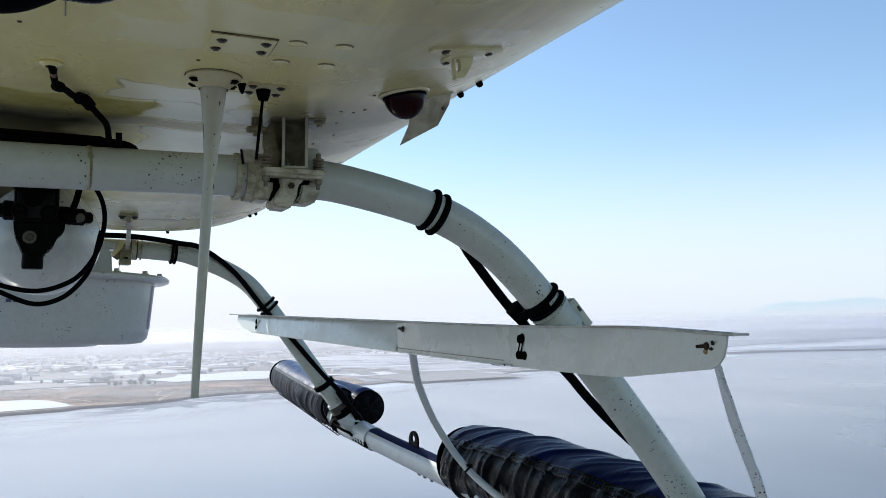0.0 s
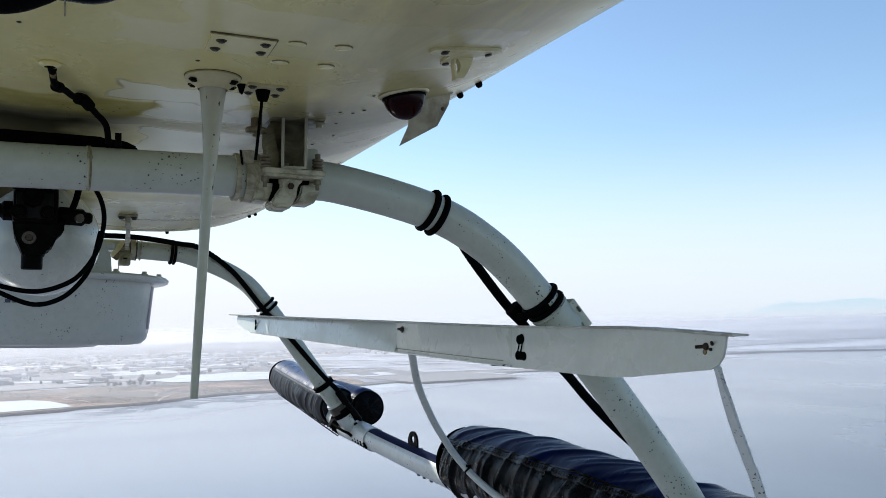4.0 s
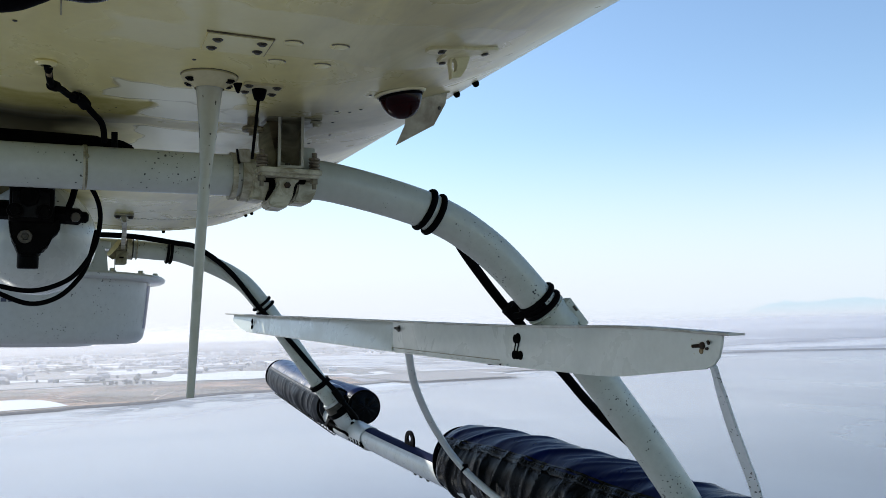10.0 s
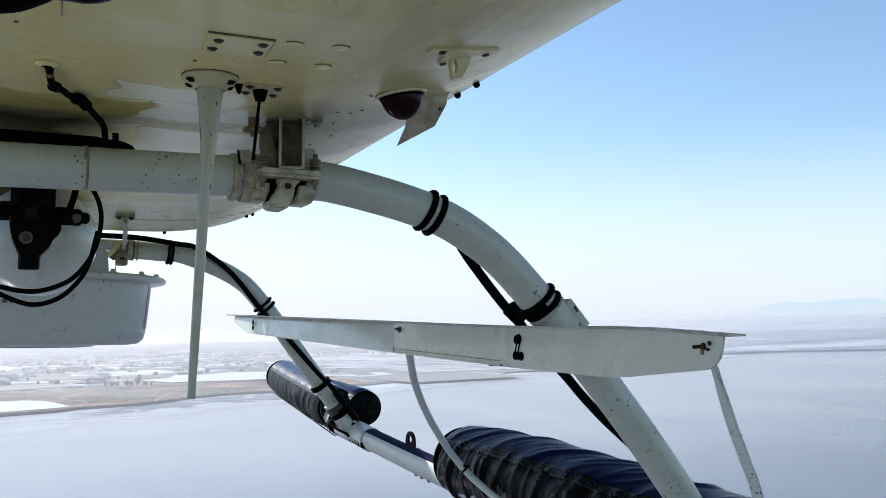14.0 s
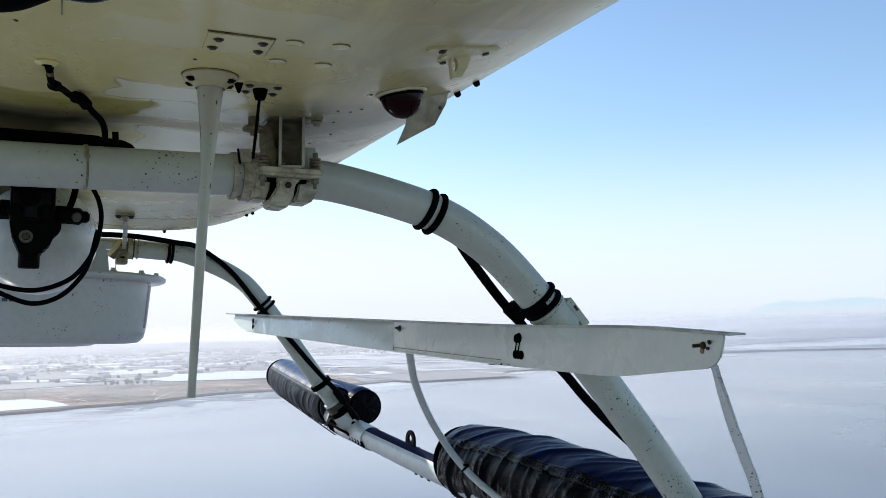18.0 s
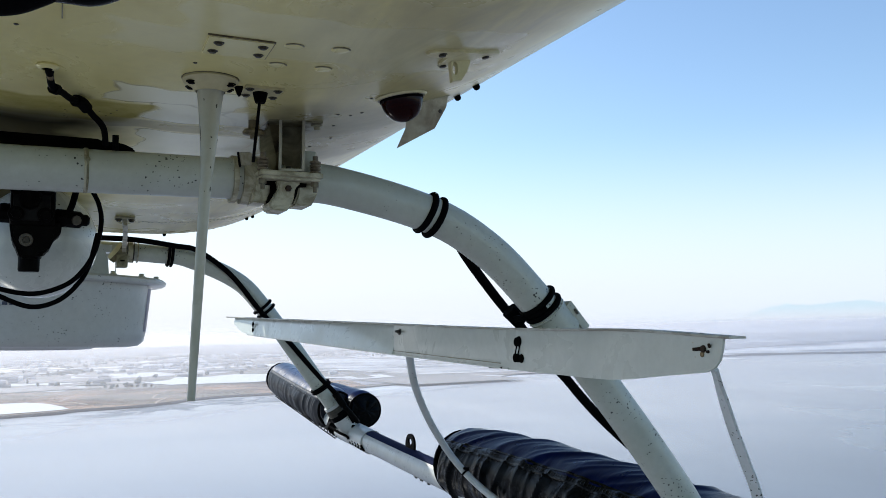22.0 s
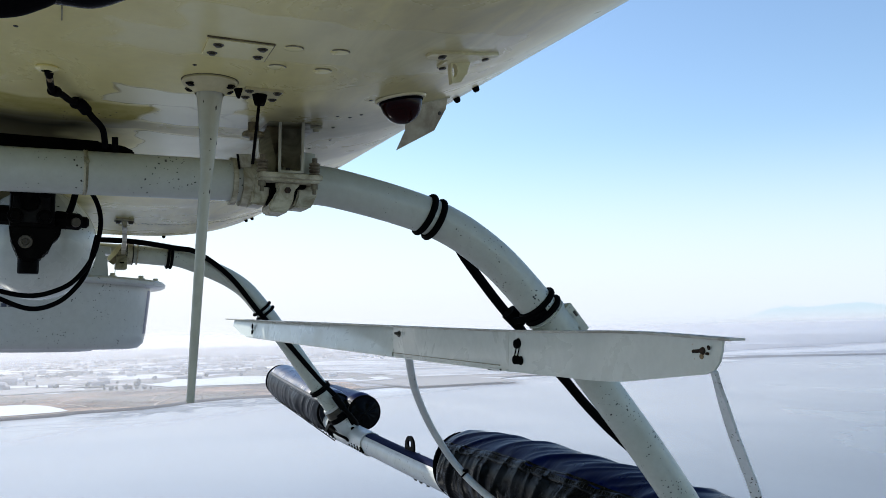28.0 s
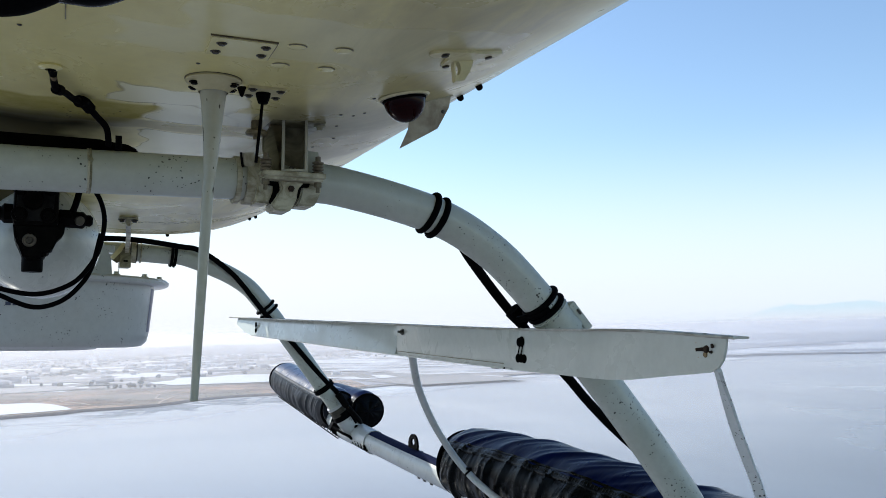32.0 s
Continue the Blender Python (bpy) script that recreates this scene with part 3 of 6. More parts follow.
def ribbon(name, near_line, far_line, z, material, label, category):
    """A level strip between two shore lines with the same number of points; its UV runs across from 0 to 1."""
    bm = bmesh.new()
    rows = []
    for i in range(161):
        f = i / 160 * (len(near_line) - 1)
        k = min(int(f), len(near_line) - 2)
        ends = []
        for line_, seed in ((near_line, 12.0), (far_line, 15.0)):
            x = line_[k][0] + (line_[k + 1][0] - line_[k][0]) * (f - k)
            y = line_[k][1] + (line_[k + 1][1] - line_[k][1]) * (f - k)
            v = noise.noise_vector(Vector((x * 0.012, y * 0.012, seed)))
            ends.append(Vector((x + v.x * 5, y + v.y * 9, z)))
        rows.append([bm.verts.new(ends[0].lerp(ends[1], j / 6)) for j in range(7)])
    across = bm.loops.layers.uv.new("across")
    for i, (p, q) in enumerate(zip(rows, rows[1:])):
        for j in range(6):
            f = bm.faces.new((p[j], q[j], q[j + 1], p[j + 1]))
            for corner, (u, v) in zip(f.loops, ((i, j), (i + 1, j), (i + 1, j + 1), (i, j + 1))):
                corner[across].uv = (u / 160, v / 6)
    tagged(new(name, mesh_of(name, bm, material)), label, category, kind="structure")


NEAR_SHALLOWS = [(-357, 442), (-24, 572), (10, 603), (41, 646), (73, 663), (104, 672), (139, 700), (185, 748), (227, 766), (299, 797), (396, 864), (487, 917), (582, 1007), (740, 1072), (986, 1157), (1110, 1207)]
FAR_SHALLOWS = [(-326, 723), (-22, 799), (10, 807), (39, 830), (69, 837), (98, 847), (131, 879), (175, 909), (216, 913), (285, 935), (381, 971), (473, 1002), (571, 1061), (723, 1134), (952, 1246), (1100, 1311)]
ribbon("shallows", NEAR_SHALLOWS, FAR_SHALLOWS, 0.12, SHALLOW, "pale wet shallows along the shore", "shallows")
ribbon("mud_flats", [(33, 729), (81, 749), (122, 754), (154, 769), (195, 782), (242, 816), (305, 846)], [(33, 780), (79, 815), (119, 842), (149, 868), (188, 886), (236, 890), (298, 912)], 0.3, WETMUD, "wet grey mud streaks in the shallows", "mud")


def within(x, y, pts):
    inside = False
    for (x0, y0), (x1, y1) in zip(pts, pts[1:] + pts[:1]):
        if (y0 > y) != (y1 > y) and x < (x1 - x0) * (y - y0) / (y1 - y0) + x0:
            inside = not inside
    return inside


def on_land(x, y):
    return within(x, y, land_edge)


def on_pond(x, y, room=0):
    return any(within(x + a, y + b, spot) for _, spot in PONDS for a, b in ((0, 0), (room, 0), (-room, 0), (0, room), (0, -room * 1.5)))


def scatter(count, seed, near, far, a0, a1):
    rnd = random.Random(seed)
    made = 0
    while made < count:
        d = near + (far - near) * rnd.random() ** 1.2
        a = radians(rnd.uniform(a0, a1))
        x, y = d * math.sin(a), d * math.cos(a)
        if on_land(x, y):
            made += 1
            yield rnd, x, y


def thick(x, y, seed, size=0.004):
    """How built-up or wooded a spot is, 0 to 1."""
    v = Vector((x * size, y * size * 0.6, seed))
    return 0.5 + 0.6 * noise.noise(v) + 0.3 * noise.noise(v * 3.1)


def town():
    """Low houses, sheds and glasshouses, too far off to be told apart."""
    verts, faces = [], []
    for rnd, x, y in scatter(4200, 11, 1230, 4700, -4, 37):
        if (thick(x, y, 2.0) < 0.55 and rnd.random() < 0.9) or on_pond(x, y, 12) or (x > 400 and y < 2100 - 0.4 * x):
            continue
        w, d, h = rnd.uniform(5, 14), rnd.uniform(6, 12), rnd.choice((3, 3.5, 4, 4.5, 6))
        if rnd.random() < 0.13:
            w, d = w * 4.5, d * 2.5
        o = len(verts)
        for z in (1.0, 1.6 + h):
            verts += [(x - w / 2, y - d / 2, z), (x + w / 2, y - d / 2, z), (x + w / 2, y + d / 2, z), (x - w / 2, y + d / 2, z)]
        ridge = h * 0.35
        verts += [(x - w / 2, y, 1.6 + h + ridge), (x + w / 2, y, 1.6 + h + ridge)]
        faces += [tuple(o + i for i in f) for f in ((0, 1, 5, 4), (2, 3, 7, 6), (1, 2, 6, 9, 5), (3, 0, 4, 8, 7), (4, 5, 9, 8), (6, 7, 8, 9))]
    me = bpy.data.meshes.new("town")
    me.from_pydata(verts, [], faces)
    me.materials.append(ROOFS)
    return me


def plots():
    verts, faces = [], []
    for n, (rnd, x, y) in enumerate(scatter(1300, 12, 1060, 4700, -6, 40)):
        w, d, t = rnd.uniform(20, 200), rnd.uniform(30, 150), rnd.uniform(-0.25, 0.35)
        if (y < 1170 and x < 400) or on_pond(x, y, w / 2):
            continue
        o = len(verts)
        for u, v in ((-1, -1), (1, -1), (1, 1), (-1, 1)):
            u, v = u * w / 2, v * d / 2
            verts.append((x + u * math.cos(t) - v * math.sin(t), y + u * math.sin(t) + v * math.cos(t), 1.7 + 0.0008 * n))
        faces.append((o, o + 1, o + 2, o + 3))
    me = bpy.data.meshes.new("plots")
    me.from_pydata(verts, [], faces)
    me.materials.append(PLOTS)
    return me


def clump(bm, rnd, x, y, z, r):
    m = Matrix.Translation((x, y, z)) @ Matrix.Diagonal((r, r, r * rnd.uniform(0.6, 0.9), 1))
    vs = bmesh.ops.create_icosphere(bm, subdivisions=1, radius=1, matrix=m)["verts"]
    for v in vs:
        v.co += Vector((rnd.uniform(-1, 1), rnd.uniform(-1, 1), rnd.uniform(-1, 1))) * r * 0.22


def woods():
    verts, faces = [], []
    for rnd, x, y in scatter(6800, 13, 1190, 4700, -5, 37):
        if (thick(x, y, 9.0, 0.006) < 0.55 and rnd.random() < 0.92) or on_pond(x, y, 8) or (y < 1500 and rnd.random() < 0.88) or (x > 380 and y < 2200 - 0.4 * x):
            continue
        r, h = rnd.uniform(1.5, 4.5), rnd.uniform(2, 7)
        long = rnd.uniform(2, 6) if rnd.random() < 0.12 else 1.0
        o = len(verts)
        n = 6
        for z, k in ((1.2, 0.5), (1.6 + h * 0.45, 1.0), (1.6 + h * 0.8, 0.7)):
            for j in range(n):
                q = 2 * math.pi * j / n
                kk = k * rnd.uniform(0.7, 1.25)
                verts.append((x + r * long * kk * math.cos(q), y + r * kk * math.sin(q), z))
        verts.append((x, y, 1.6 + h))
        for a in (0, n):
            faces += [(o + a + j, o + a + (j + 1) % n, o + a + n + (j + 1) % n, o + a + n + j) for j in range(n)]
        faces += [(o + 2 * n + j, o + 2 * n + (j + 1) % n, o + 3 * n) for j in range(n)]
    me = bpy.data.meshes.new("far_trees")
    me.from_pydata(verts, [], faces)
    me.materials.append(FOLIAGE)
    return me


for path_ in ([(111, 840), (114, 857), (122, 891), (132, 926), (148, 959), (166, 973)], [(122, 891), (116, 916), (127, 968), (112, 1016)], [(59, 871), (51, 905), (37, 933), (46, 978), (16, 1039)], [(166, 973), (227, 998), (317, 1028)]):
    track = sweep([(x, y, 2.3) for x, y in wobbly(path_, 15, 5, 9.0)], [(-0.9, -0.1), (0.9, -0.1), (0.9, 0.12), (-0.9, 0.12)], 1)
    tagged(new("dirt_track", mesh_of("dirt_track", track, TRACK)), "pale dirt track through the dry grass", "track", kind="structure")


def shrubs():
    """Low dry bushes on the grass flat, too many to count."""
    rnd = random.Random(31)
    verts, faces = [], []
    while len(verts) < 2200 * 7:
        x, y = rnd.uniform(-45, 345), rnd.uniform(800, 1150)
        if not on_land(x, y - 10) or (x < 43 and y < 945) or (thick(x, y, 21.0, 0.014) < 0.55 and rnd.random() < 0.93):
            continue
        r, h = rnd.uniform(0.4, 1.4), rnd.uniform(0.3, 0.9)
        o = len(verts)
        for j in range(6):
            k = rnd.uniform(0.6, 1.2)
            verts.append((x + r * k * math.cos(j * 1.047), y + r * k * math.sin(j * 1.047), 1.9 + rnd.uniform(0.0, 0.3) * h))
        verts.append((x + rnd.uniform(-0.3, 0.3) * r, y, 2.0 + h))
        faces += [(o + j, o + (j + 1) % 6, o + 6) for j in range(6)]
    me = bpy.data.meshes.new("shrubs")
    me.from_pydata(verts, [], faces)
    me.materials.append(SCRUB)
    return me


tagged(new("shrubs", shrubs()), "low olive and brown scrub on the dry grass", "shrubs", kind="stuff")


def far_flats():
    """Pale strips of salt, silt and standing water behind the far levee, too many to count."""
    verts, faces = [], []
    for n, (rnd, x, y) in enumerate(scatter(230, 17, 1750, 4750, 34, 62)):
        w, d = rnd.uniform(150, 800), rnd.uniform(20, 130)
        t = -math.atan2(x, y) + rnd.uniform(-0.12, 0.2)
        o = len(verts)
        for j in range(14):
            q = 2 * math.pi * j / 14
            k = 1 + 0.3 * noise.noise(Vector((2 * math.cos(q), 2 * math.sin(q), n * 1.3)))
            u, v = w / 2 * k * math.cos(q), d / 2 * k * math.sin(q)
            verts.append((x + u * math.cos(t) - v * math.sin(t), y + u * math.sin(t) + v * math.cos(t), 1.7 + 0.0025 * n))
        faces.append(tuple(range(o, o + 14)))
    for n, (rnd, x, y) in enumerate(scatter(150, 19, 1150, 2300, 17, 40)):
        w, d, t = rnd.uniform(40, 260), rnd.uniform(4, 26), -math.atan2(x, y) + rnd.uniform(-0.3, 0.3)
        if x < 330 or y < 1130 or (y < 1250 and x < 520):
            continue
        o = len(verts)
        for j in range(10):
            q = 2 * math.pi * j / 10
            k = 1 + 0.35 * noise.noise(Vector((2 * math.cos(q), 2 * math.sin(q), n * 2.7)))
            u, v = w / 2 * k * math.cos(q), d / 2 * k * math.sin(q)
            verts.append((x + u * math.cos(t) - v * math.sin(t), y + u * math.sin(t) + v * math.cos(t), 2.75 + 0.0025 * n))
        faces.append(tuple(range(o, o + 10)))
    me = bpy.data.meshes.new("far_flats")
    me.from_pydata(verts, [], faces)
    me.materials.append(FLATS)
    return me


tagged(new("far_flats", far_flats()), "pale streaks of salt and standing water on the far plain", "salt flats", kind="stuff")
tagged(new("town", town()), "hazy sprawl of low white and grey houses", "town", kind="stuff")
tagged(new("plots", plots()), "pale and brown plots among the houses", "field", kind="stuff")
tagged(new("far_trees", woods()), "scattered far dark trees among the houses", "trees", kind="stuff")


def shore_tree(x, y, h, seed):
    rnd = random.Random(seed)
    t = tagged(new("tree"), "dark bushy tree on the dry grass flat", "tree", "trees on the grass flat")
    t.location = (x, y, 2.1)
    BASE[t.name] = Vector((0, 0, 0))
    bm = tube([(0, 0, -0.3), (0.1, 0, h * 0.25), (0, 0.2, h * 0.6)], 0.45, 3, 8, (1, 0, 0), lambda k: 1 - 0.6 * k)
    for j in range(4):
        q = j * 1.6 + rnd.random()
        bm = merged(bm, tube([(0, 0, h * 0.25), (h * 0.2 * math.cos(q), h * 0.2 * math.sin(q), h * 0.55)], 0.16, 1, 6, (1, 0.3, 0)))
    part("trunk", bm, BARK, t)
    bm = bmesh.new()
    for j in range(46):
        q, k = rnd.uniform(0, 6.28), rnd.random() ** 0.5
        clump(bm, rnd, h * 0.42 * k * math.cos(q), h * 0.42 * k * math.sin(q), h * (0.14 + 0.76 * rnd.random() * (1.1 - 0.6 * k)), h * rnd.uniform(0.10, 0.20))
    part("crown", bm, FOLIAGE, t)


for i, (x, y, h) in enumerate(((94, 1143, 3.8), (100, 1126, 6.0), (106, 1134, 4.2), (116, 1127, 6.6), (121, 1135, 5.0), (127, 1126, 4.0), (134, 1117, 5.2), (141, 1115, 3.2))):
    shore_tree(x, y, h, 40 + i)


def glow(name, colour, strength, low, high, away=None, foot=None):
    """Glowing backdrop with far haze painted into its colour; it clears upwards from low to high. away is its colour on
    the side away from the sun.
    With foot it does not clear, but runs from the haze colour foot at low to its own at high."""
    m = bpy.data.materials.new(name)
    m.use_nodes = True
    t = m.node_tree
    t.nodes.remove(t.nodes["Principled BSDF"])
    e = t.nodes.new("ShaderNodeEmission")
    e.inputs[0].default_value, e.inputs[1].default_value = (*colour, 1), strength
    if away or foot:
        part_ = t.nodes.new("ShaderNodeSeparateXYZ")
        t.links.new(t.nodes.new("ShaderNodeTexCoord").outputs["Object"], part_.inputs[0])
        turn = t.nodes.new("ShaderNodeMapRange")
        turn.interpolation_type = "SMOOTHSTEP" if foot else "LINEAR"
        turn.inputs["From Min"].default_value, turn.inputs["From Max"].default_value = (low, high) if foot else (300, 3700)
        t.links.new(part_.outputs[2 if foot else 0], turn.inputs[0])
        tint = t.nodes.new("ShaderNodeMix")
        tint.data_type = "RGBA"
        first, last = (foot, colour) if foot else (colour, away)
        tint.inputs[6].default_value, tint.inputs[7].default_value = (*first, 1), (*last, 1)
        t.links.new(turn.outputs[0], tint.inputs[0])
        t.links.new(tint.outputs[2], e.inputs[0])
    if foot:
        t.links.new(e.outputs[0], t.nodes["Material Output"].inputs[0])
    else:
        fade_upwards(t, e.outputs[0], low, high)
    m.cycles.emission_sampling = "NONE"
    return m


def fade_upwards(t, shader, low, high):
    clear = t.nodes.new("ShaderNodeBsdfTransparent")
    mixer = t.nodes.new("ShaderNodeMixShader")
    sep = t.nodes.new("ShaderNodeSeparateXYZ")
    ramp = t.nodes.new("ShaderNodeMapRange")
    ramp.inputs["From Min"].default_value, ramp.inputs["From Max"].default_value = low, high
    ramp.interpolation_type = "SMOOTHSTEP"
    t.links.new(t.nodes.new("ShaderNodeTexCoord").outputs["Object"], sep.inputs[0])
    t.links.new(sep.outputs[2], ramp.inputs[0])
    t.links.new(ramp.outputs[0], mixer.inputs[0])
    t.links.new(shader, mixer.inputs[1])
    t.links.new(clear.outputs[0], mixer.inputs[2])
    t.links.new(mixer.outputs[0], t.nodes["Material Output"].inputs[0])


def mist(name, veil, high):
    """Airborne haze as a thin sheet that scatters sun and sky light and lets most through."""
    m = bpy.data.materials.new(name)
    m.use_nodes = True
    t = m.node_tree
    t.nodes.remove(t.nodes["Principled BSDF"])
    thru = t.nodes.new("ShaderNodeBsdfTranslucent")
    back = t.nodes.new("ShaderNodeBsdfDiffuse")
    for n in (thru, back):
        n.inputs[0].default_value = (0.965, 0.945, 0.975, 1)
    both = t.nodes.new("ShaderNodeMixShader")
    both.inputs[0].default_value = 0.3
    t.links.new(thru.outputs[0], both.inputs[1])
    t.links.new(back.outputs[0], both.inputs[2])
    clear = t.nodes.new("ShaderNodeBsdfTransparent")
    mixer = t.nodes.new("ShaderNodeMixShader")
    sep = t.nodes.new("ShaderNodeSeparateXYZ")
    ramp = t.nodes.new("ShaderNodeValToRGB")
    ramp.color_ramp.interpolation = "EASE"
    e = ramp.color_ramp.elements
    e.new(0.3), e.new(0.5)
    for el, (pos, v) in zip(e, ((10 / high, 0.0), (30 / high, veil), (48 / high, veil), (1.0, 0.0))):
        el.position, el.color = pos, (v, v, v, 1)
    scale = t.nodes.new("ShaderNodeMath")
    scale.operation = "DIVIDE"
    scale.inputs[1].default_value = high
    t.links.new(t.nodes.new("ShaderNodeTexCoord").outputs["Object"], sep.inputs[0])
    t.links.new(sep.outputs[2], scale.inputs[0])
    t.links.new(scale.outputs[0], ramp.inputs[0])
    t.links.new(ramp.outputs[0], mixer.inputs[0])
    t.links.new(clear.outputs[0], mixer.inputs[1])
    t.links.new(both.outputs[0], mixer.inputs[2])
    t.links.new(mixer.outputs[0], t.nodes["Material Output"].inputs[0])
    return m


def far_wall(name, r, heights, material, a0=-70, a1=100, lows=None):
    """A band of distance on a wide arc; heights and lows run evenly from a0 to a1 degrees."""
    bm = bmesh.new()
    n = len(heights) - 1
    rows = []
    for i, h in enumerate(heights):
        a = radians(a0 + (a1 - a0) * i / n)
        low = lows[i] if lows else -1
        rows.append((bm.verts.new((r * math.sin(a), r * math.cos(a), low)), bm.verts.new((r * math.sin(a), r * math.cos(a), max(h, low + 0.2)))))
    for p, q in zip(rows, rows[1:]):
        bm.faces.new((p[0], q[0], q[1], p[1]))
    return new(name, mesh_of(name, bm, material))


def along(stops, a):
    """Straight lines through (angle, value) stops."""
    for (a0, v0), (a1, v1) in zip(stops, stops[1:]):
        if a <= a1:
            return v0 + (v1 - v0) * max(0.0, (a - a0) / (a1 - a0))
    return stops[-1][1]


def far_band(name, r, a0, a1, low, high, rough, material, label):
    """A strip of far shore with an uneven edge."""
    steps = [a0 + (a1 - a0) * i / 160 for i in range(161)]
    tops = [along(high, a) + rough * noise.noise(Vector((a * 2.1, r * 0.1, 0))) + 0.6 * rough * noise.noise(Vector((a * 7.0, r * 0.1, 4))) for a in steps]
    feet = [along(low, a) + 0.6 * rough * noise.noise(Vector((a * 3.0, r * 0.1, 9))) for a in steps]
    tagged(far_wall(name, r, tops, material, a0, a1, feet), label, "backdrop", kind="structure")


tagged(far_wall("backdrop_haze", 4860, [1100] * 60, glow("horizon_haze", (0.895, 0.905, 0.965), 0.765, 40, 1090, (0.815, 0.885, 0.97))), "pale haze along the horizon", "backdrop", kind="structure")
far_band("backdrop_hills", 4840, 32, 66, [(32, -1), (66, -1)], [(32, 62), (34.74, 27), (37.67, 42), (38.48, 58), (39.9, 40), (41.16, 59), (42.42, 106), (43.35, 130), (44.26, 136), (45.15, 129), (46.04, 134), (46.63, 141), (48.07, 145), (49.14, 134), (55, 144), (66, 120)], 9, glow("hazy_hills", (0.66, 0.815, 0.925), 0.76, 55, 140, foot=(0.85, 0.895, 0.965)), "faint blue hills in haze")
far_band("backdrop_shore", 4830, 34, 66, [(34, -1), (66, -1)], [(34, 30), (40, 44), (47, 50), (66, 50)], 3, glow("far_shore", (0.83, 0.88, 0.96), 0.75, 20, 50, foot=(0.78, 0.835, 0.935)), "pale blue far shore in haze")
for r, veil, high in ((300, 0.15, 76), (620, 0.20, 76), (1000, 0.25, 76), (1500, 0.26, 76), (2300, 0.36, 74), (3600, 0.64, 72)):
    tagged(far_wall("haze_layer", r, [high] * 60, mist("haze_layer", veil, high), lows=[10] * 60), "thin pale haze over the far plain", "haze", kind="structure")

# ---- the hull ----
hull = thing("helicopter_fuselage", (MID, 1.0, 0.36), "glossy cream-white helicopter belly with oily stains", "helicopter")


def hull_mesh():
    bm = bmesh.new()
    rows = []
    ys = [-3.0 + 0.12 * i for i in range(66)]
    for y in ys:
        past = max(0.0, y - 3.3)
        thin = 1 - 0.07 * past * past
        half = [(0.86 * i / 18, None) for i in range(19)] + [(1.0, 0.98), (1.04, 1.2), (1.03, 1.5), (0.86, 1.75), (0.5, 1.9), (0.0, 1.95)]
        pts = []
        for s in (1, -1):
            run = []
            for d, z in half:
                if z is None:
                    z = belly_z(MID + d, min(y, 3.3))
                z += 0.5 * past * past * (1.95 - z) / 1.59
                run.append((MID + s * d * thin, z))
            pts.append(run)
        loop = pts[0] + pts[1][::-1][1:-1]
        rows.append([bm.verts.new((x, y, z)) for x, z in loop])
    n = len(rows[0])
    for p, q in zip(rows, rows[1:]):
        for i in range(n):
            bm.faces.new((p[i], p[(i + 1) % n], q[(i + 1) % n], q[i]))
    bm.faces.new(rows[0])
    bm.faces.new(rows[-1])
    return bm


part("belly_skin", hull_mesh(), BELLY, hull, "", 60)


def belly_plate(name, x0, x1, y0, y1, drop, material, parent, label="", skew=0.0):
    """A thin plate that follows the belly."""
    bm = bmesh.new()
    nx, ny = 8, 6
    grid = {}
    for i in range(nx + 1):
        for j in range(ny + 1):
            x = x0 + (x1 - x0) * i / nx + skew * (j / ny - 0.5)
            y = y0 + (y1 - y0) * j / ny
            grid[i, j] = (bm.verts.new(on_belly(x, y, drop)), bm.verts.new(on_belly(x, y, -0.004)))
    for i in range(nx):
        for j in range(ny):
            bm.faces.new([grid[a][0] for a in ((i, j), (i + 1, j), (i + 1, j + 1), (i, j + 1))])
    rim = [(i, 0) for i in range(nx)] + [(nx, j) for j in range(ny)] + [(i, ny) for i in range(nx, 0, -1)] + [(0, j) for j in range(ny, 0, -1)]
    for a, b in zip(rim, rim[1:] + rim[:1]):
        bm.faces.new((grid[a][0], grid[b][0], grid[b][1], grid[a][1]))
    return part(name, bm, material, parent, label)


cover = belly_plate("access_plate", 0.2, 0.278, 1.108, 1.178, 0.003, BELLY, hull, "raised cream access plate", 0.004)
for ends in (((0.196, 1.1065), (0.2765, 1.1065)), ((0.2765, 1.1065), (0.2805, 1.179))):
    line_ = [on_belly(ends[0][0] + (ends[1][0] - ends[0][0]) * i / 8, ends[0][1] + (ends[1][1] - ends[0][1]) * i / 8, 0.0008) for i in range(9)]
    part("sealant", sweep(line_, [(-0.0012, -0.001), (0.0012, -0.001), (0.0012, 0.001), (-0.0012, 0.001)], 1), OILY, cover, "dark line of old sealant")
for x, y in ((0.213, 1.128), (0.212, 1.163), (0.266, 1.124), (0.268, 1.158)):
    piece("bolt", "bolt_s", lambda: hex_bolt(0.0044, 0.0030), BOLT, cover, on_belly(x, y, 0.003), belly_down(x, y))
for x, y in ((0.302, 1.114), (0.359, 1.106), (0.303, 1.2), (0.363, 1.194)):
    piece("rivet_bump", "bump", lambda: lathe([(0, 0.0014), (0.008, 0.0013), (0.0115, 0.0007), (0.0125, 0)], n=20), BELLY, hull, on_belly(x, y), belly_down(x, y))
    # on the near side only: the plug's edge shadow drawn together with dirt
    rim = [on_belly(x + 0.0122 * math.cos(radians(q)), y + 0.0122 * math.sin(radians(q)), 0.0006) for q in range(205, 336, 13)]
    part("dark_arc", tube(rim, 0.0010, 1, 6, (0.3, 0.2, 1)), OLIVE, hull, "dark arc of edge shadow and dirt beside a plug")
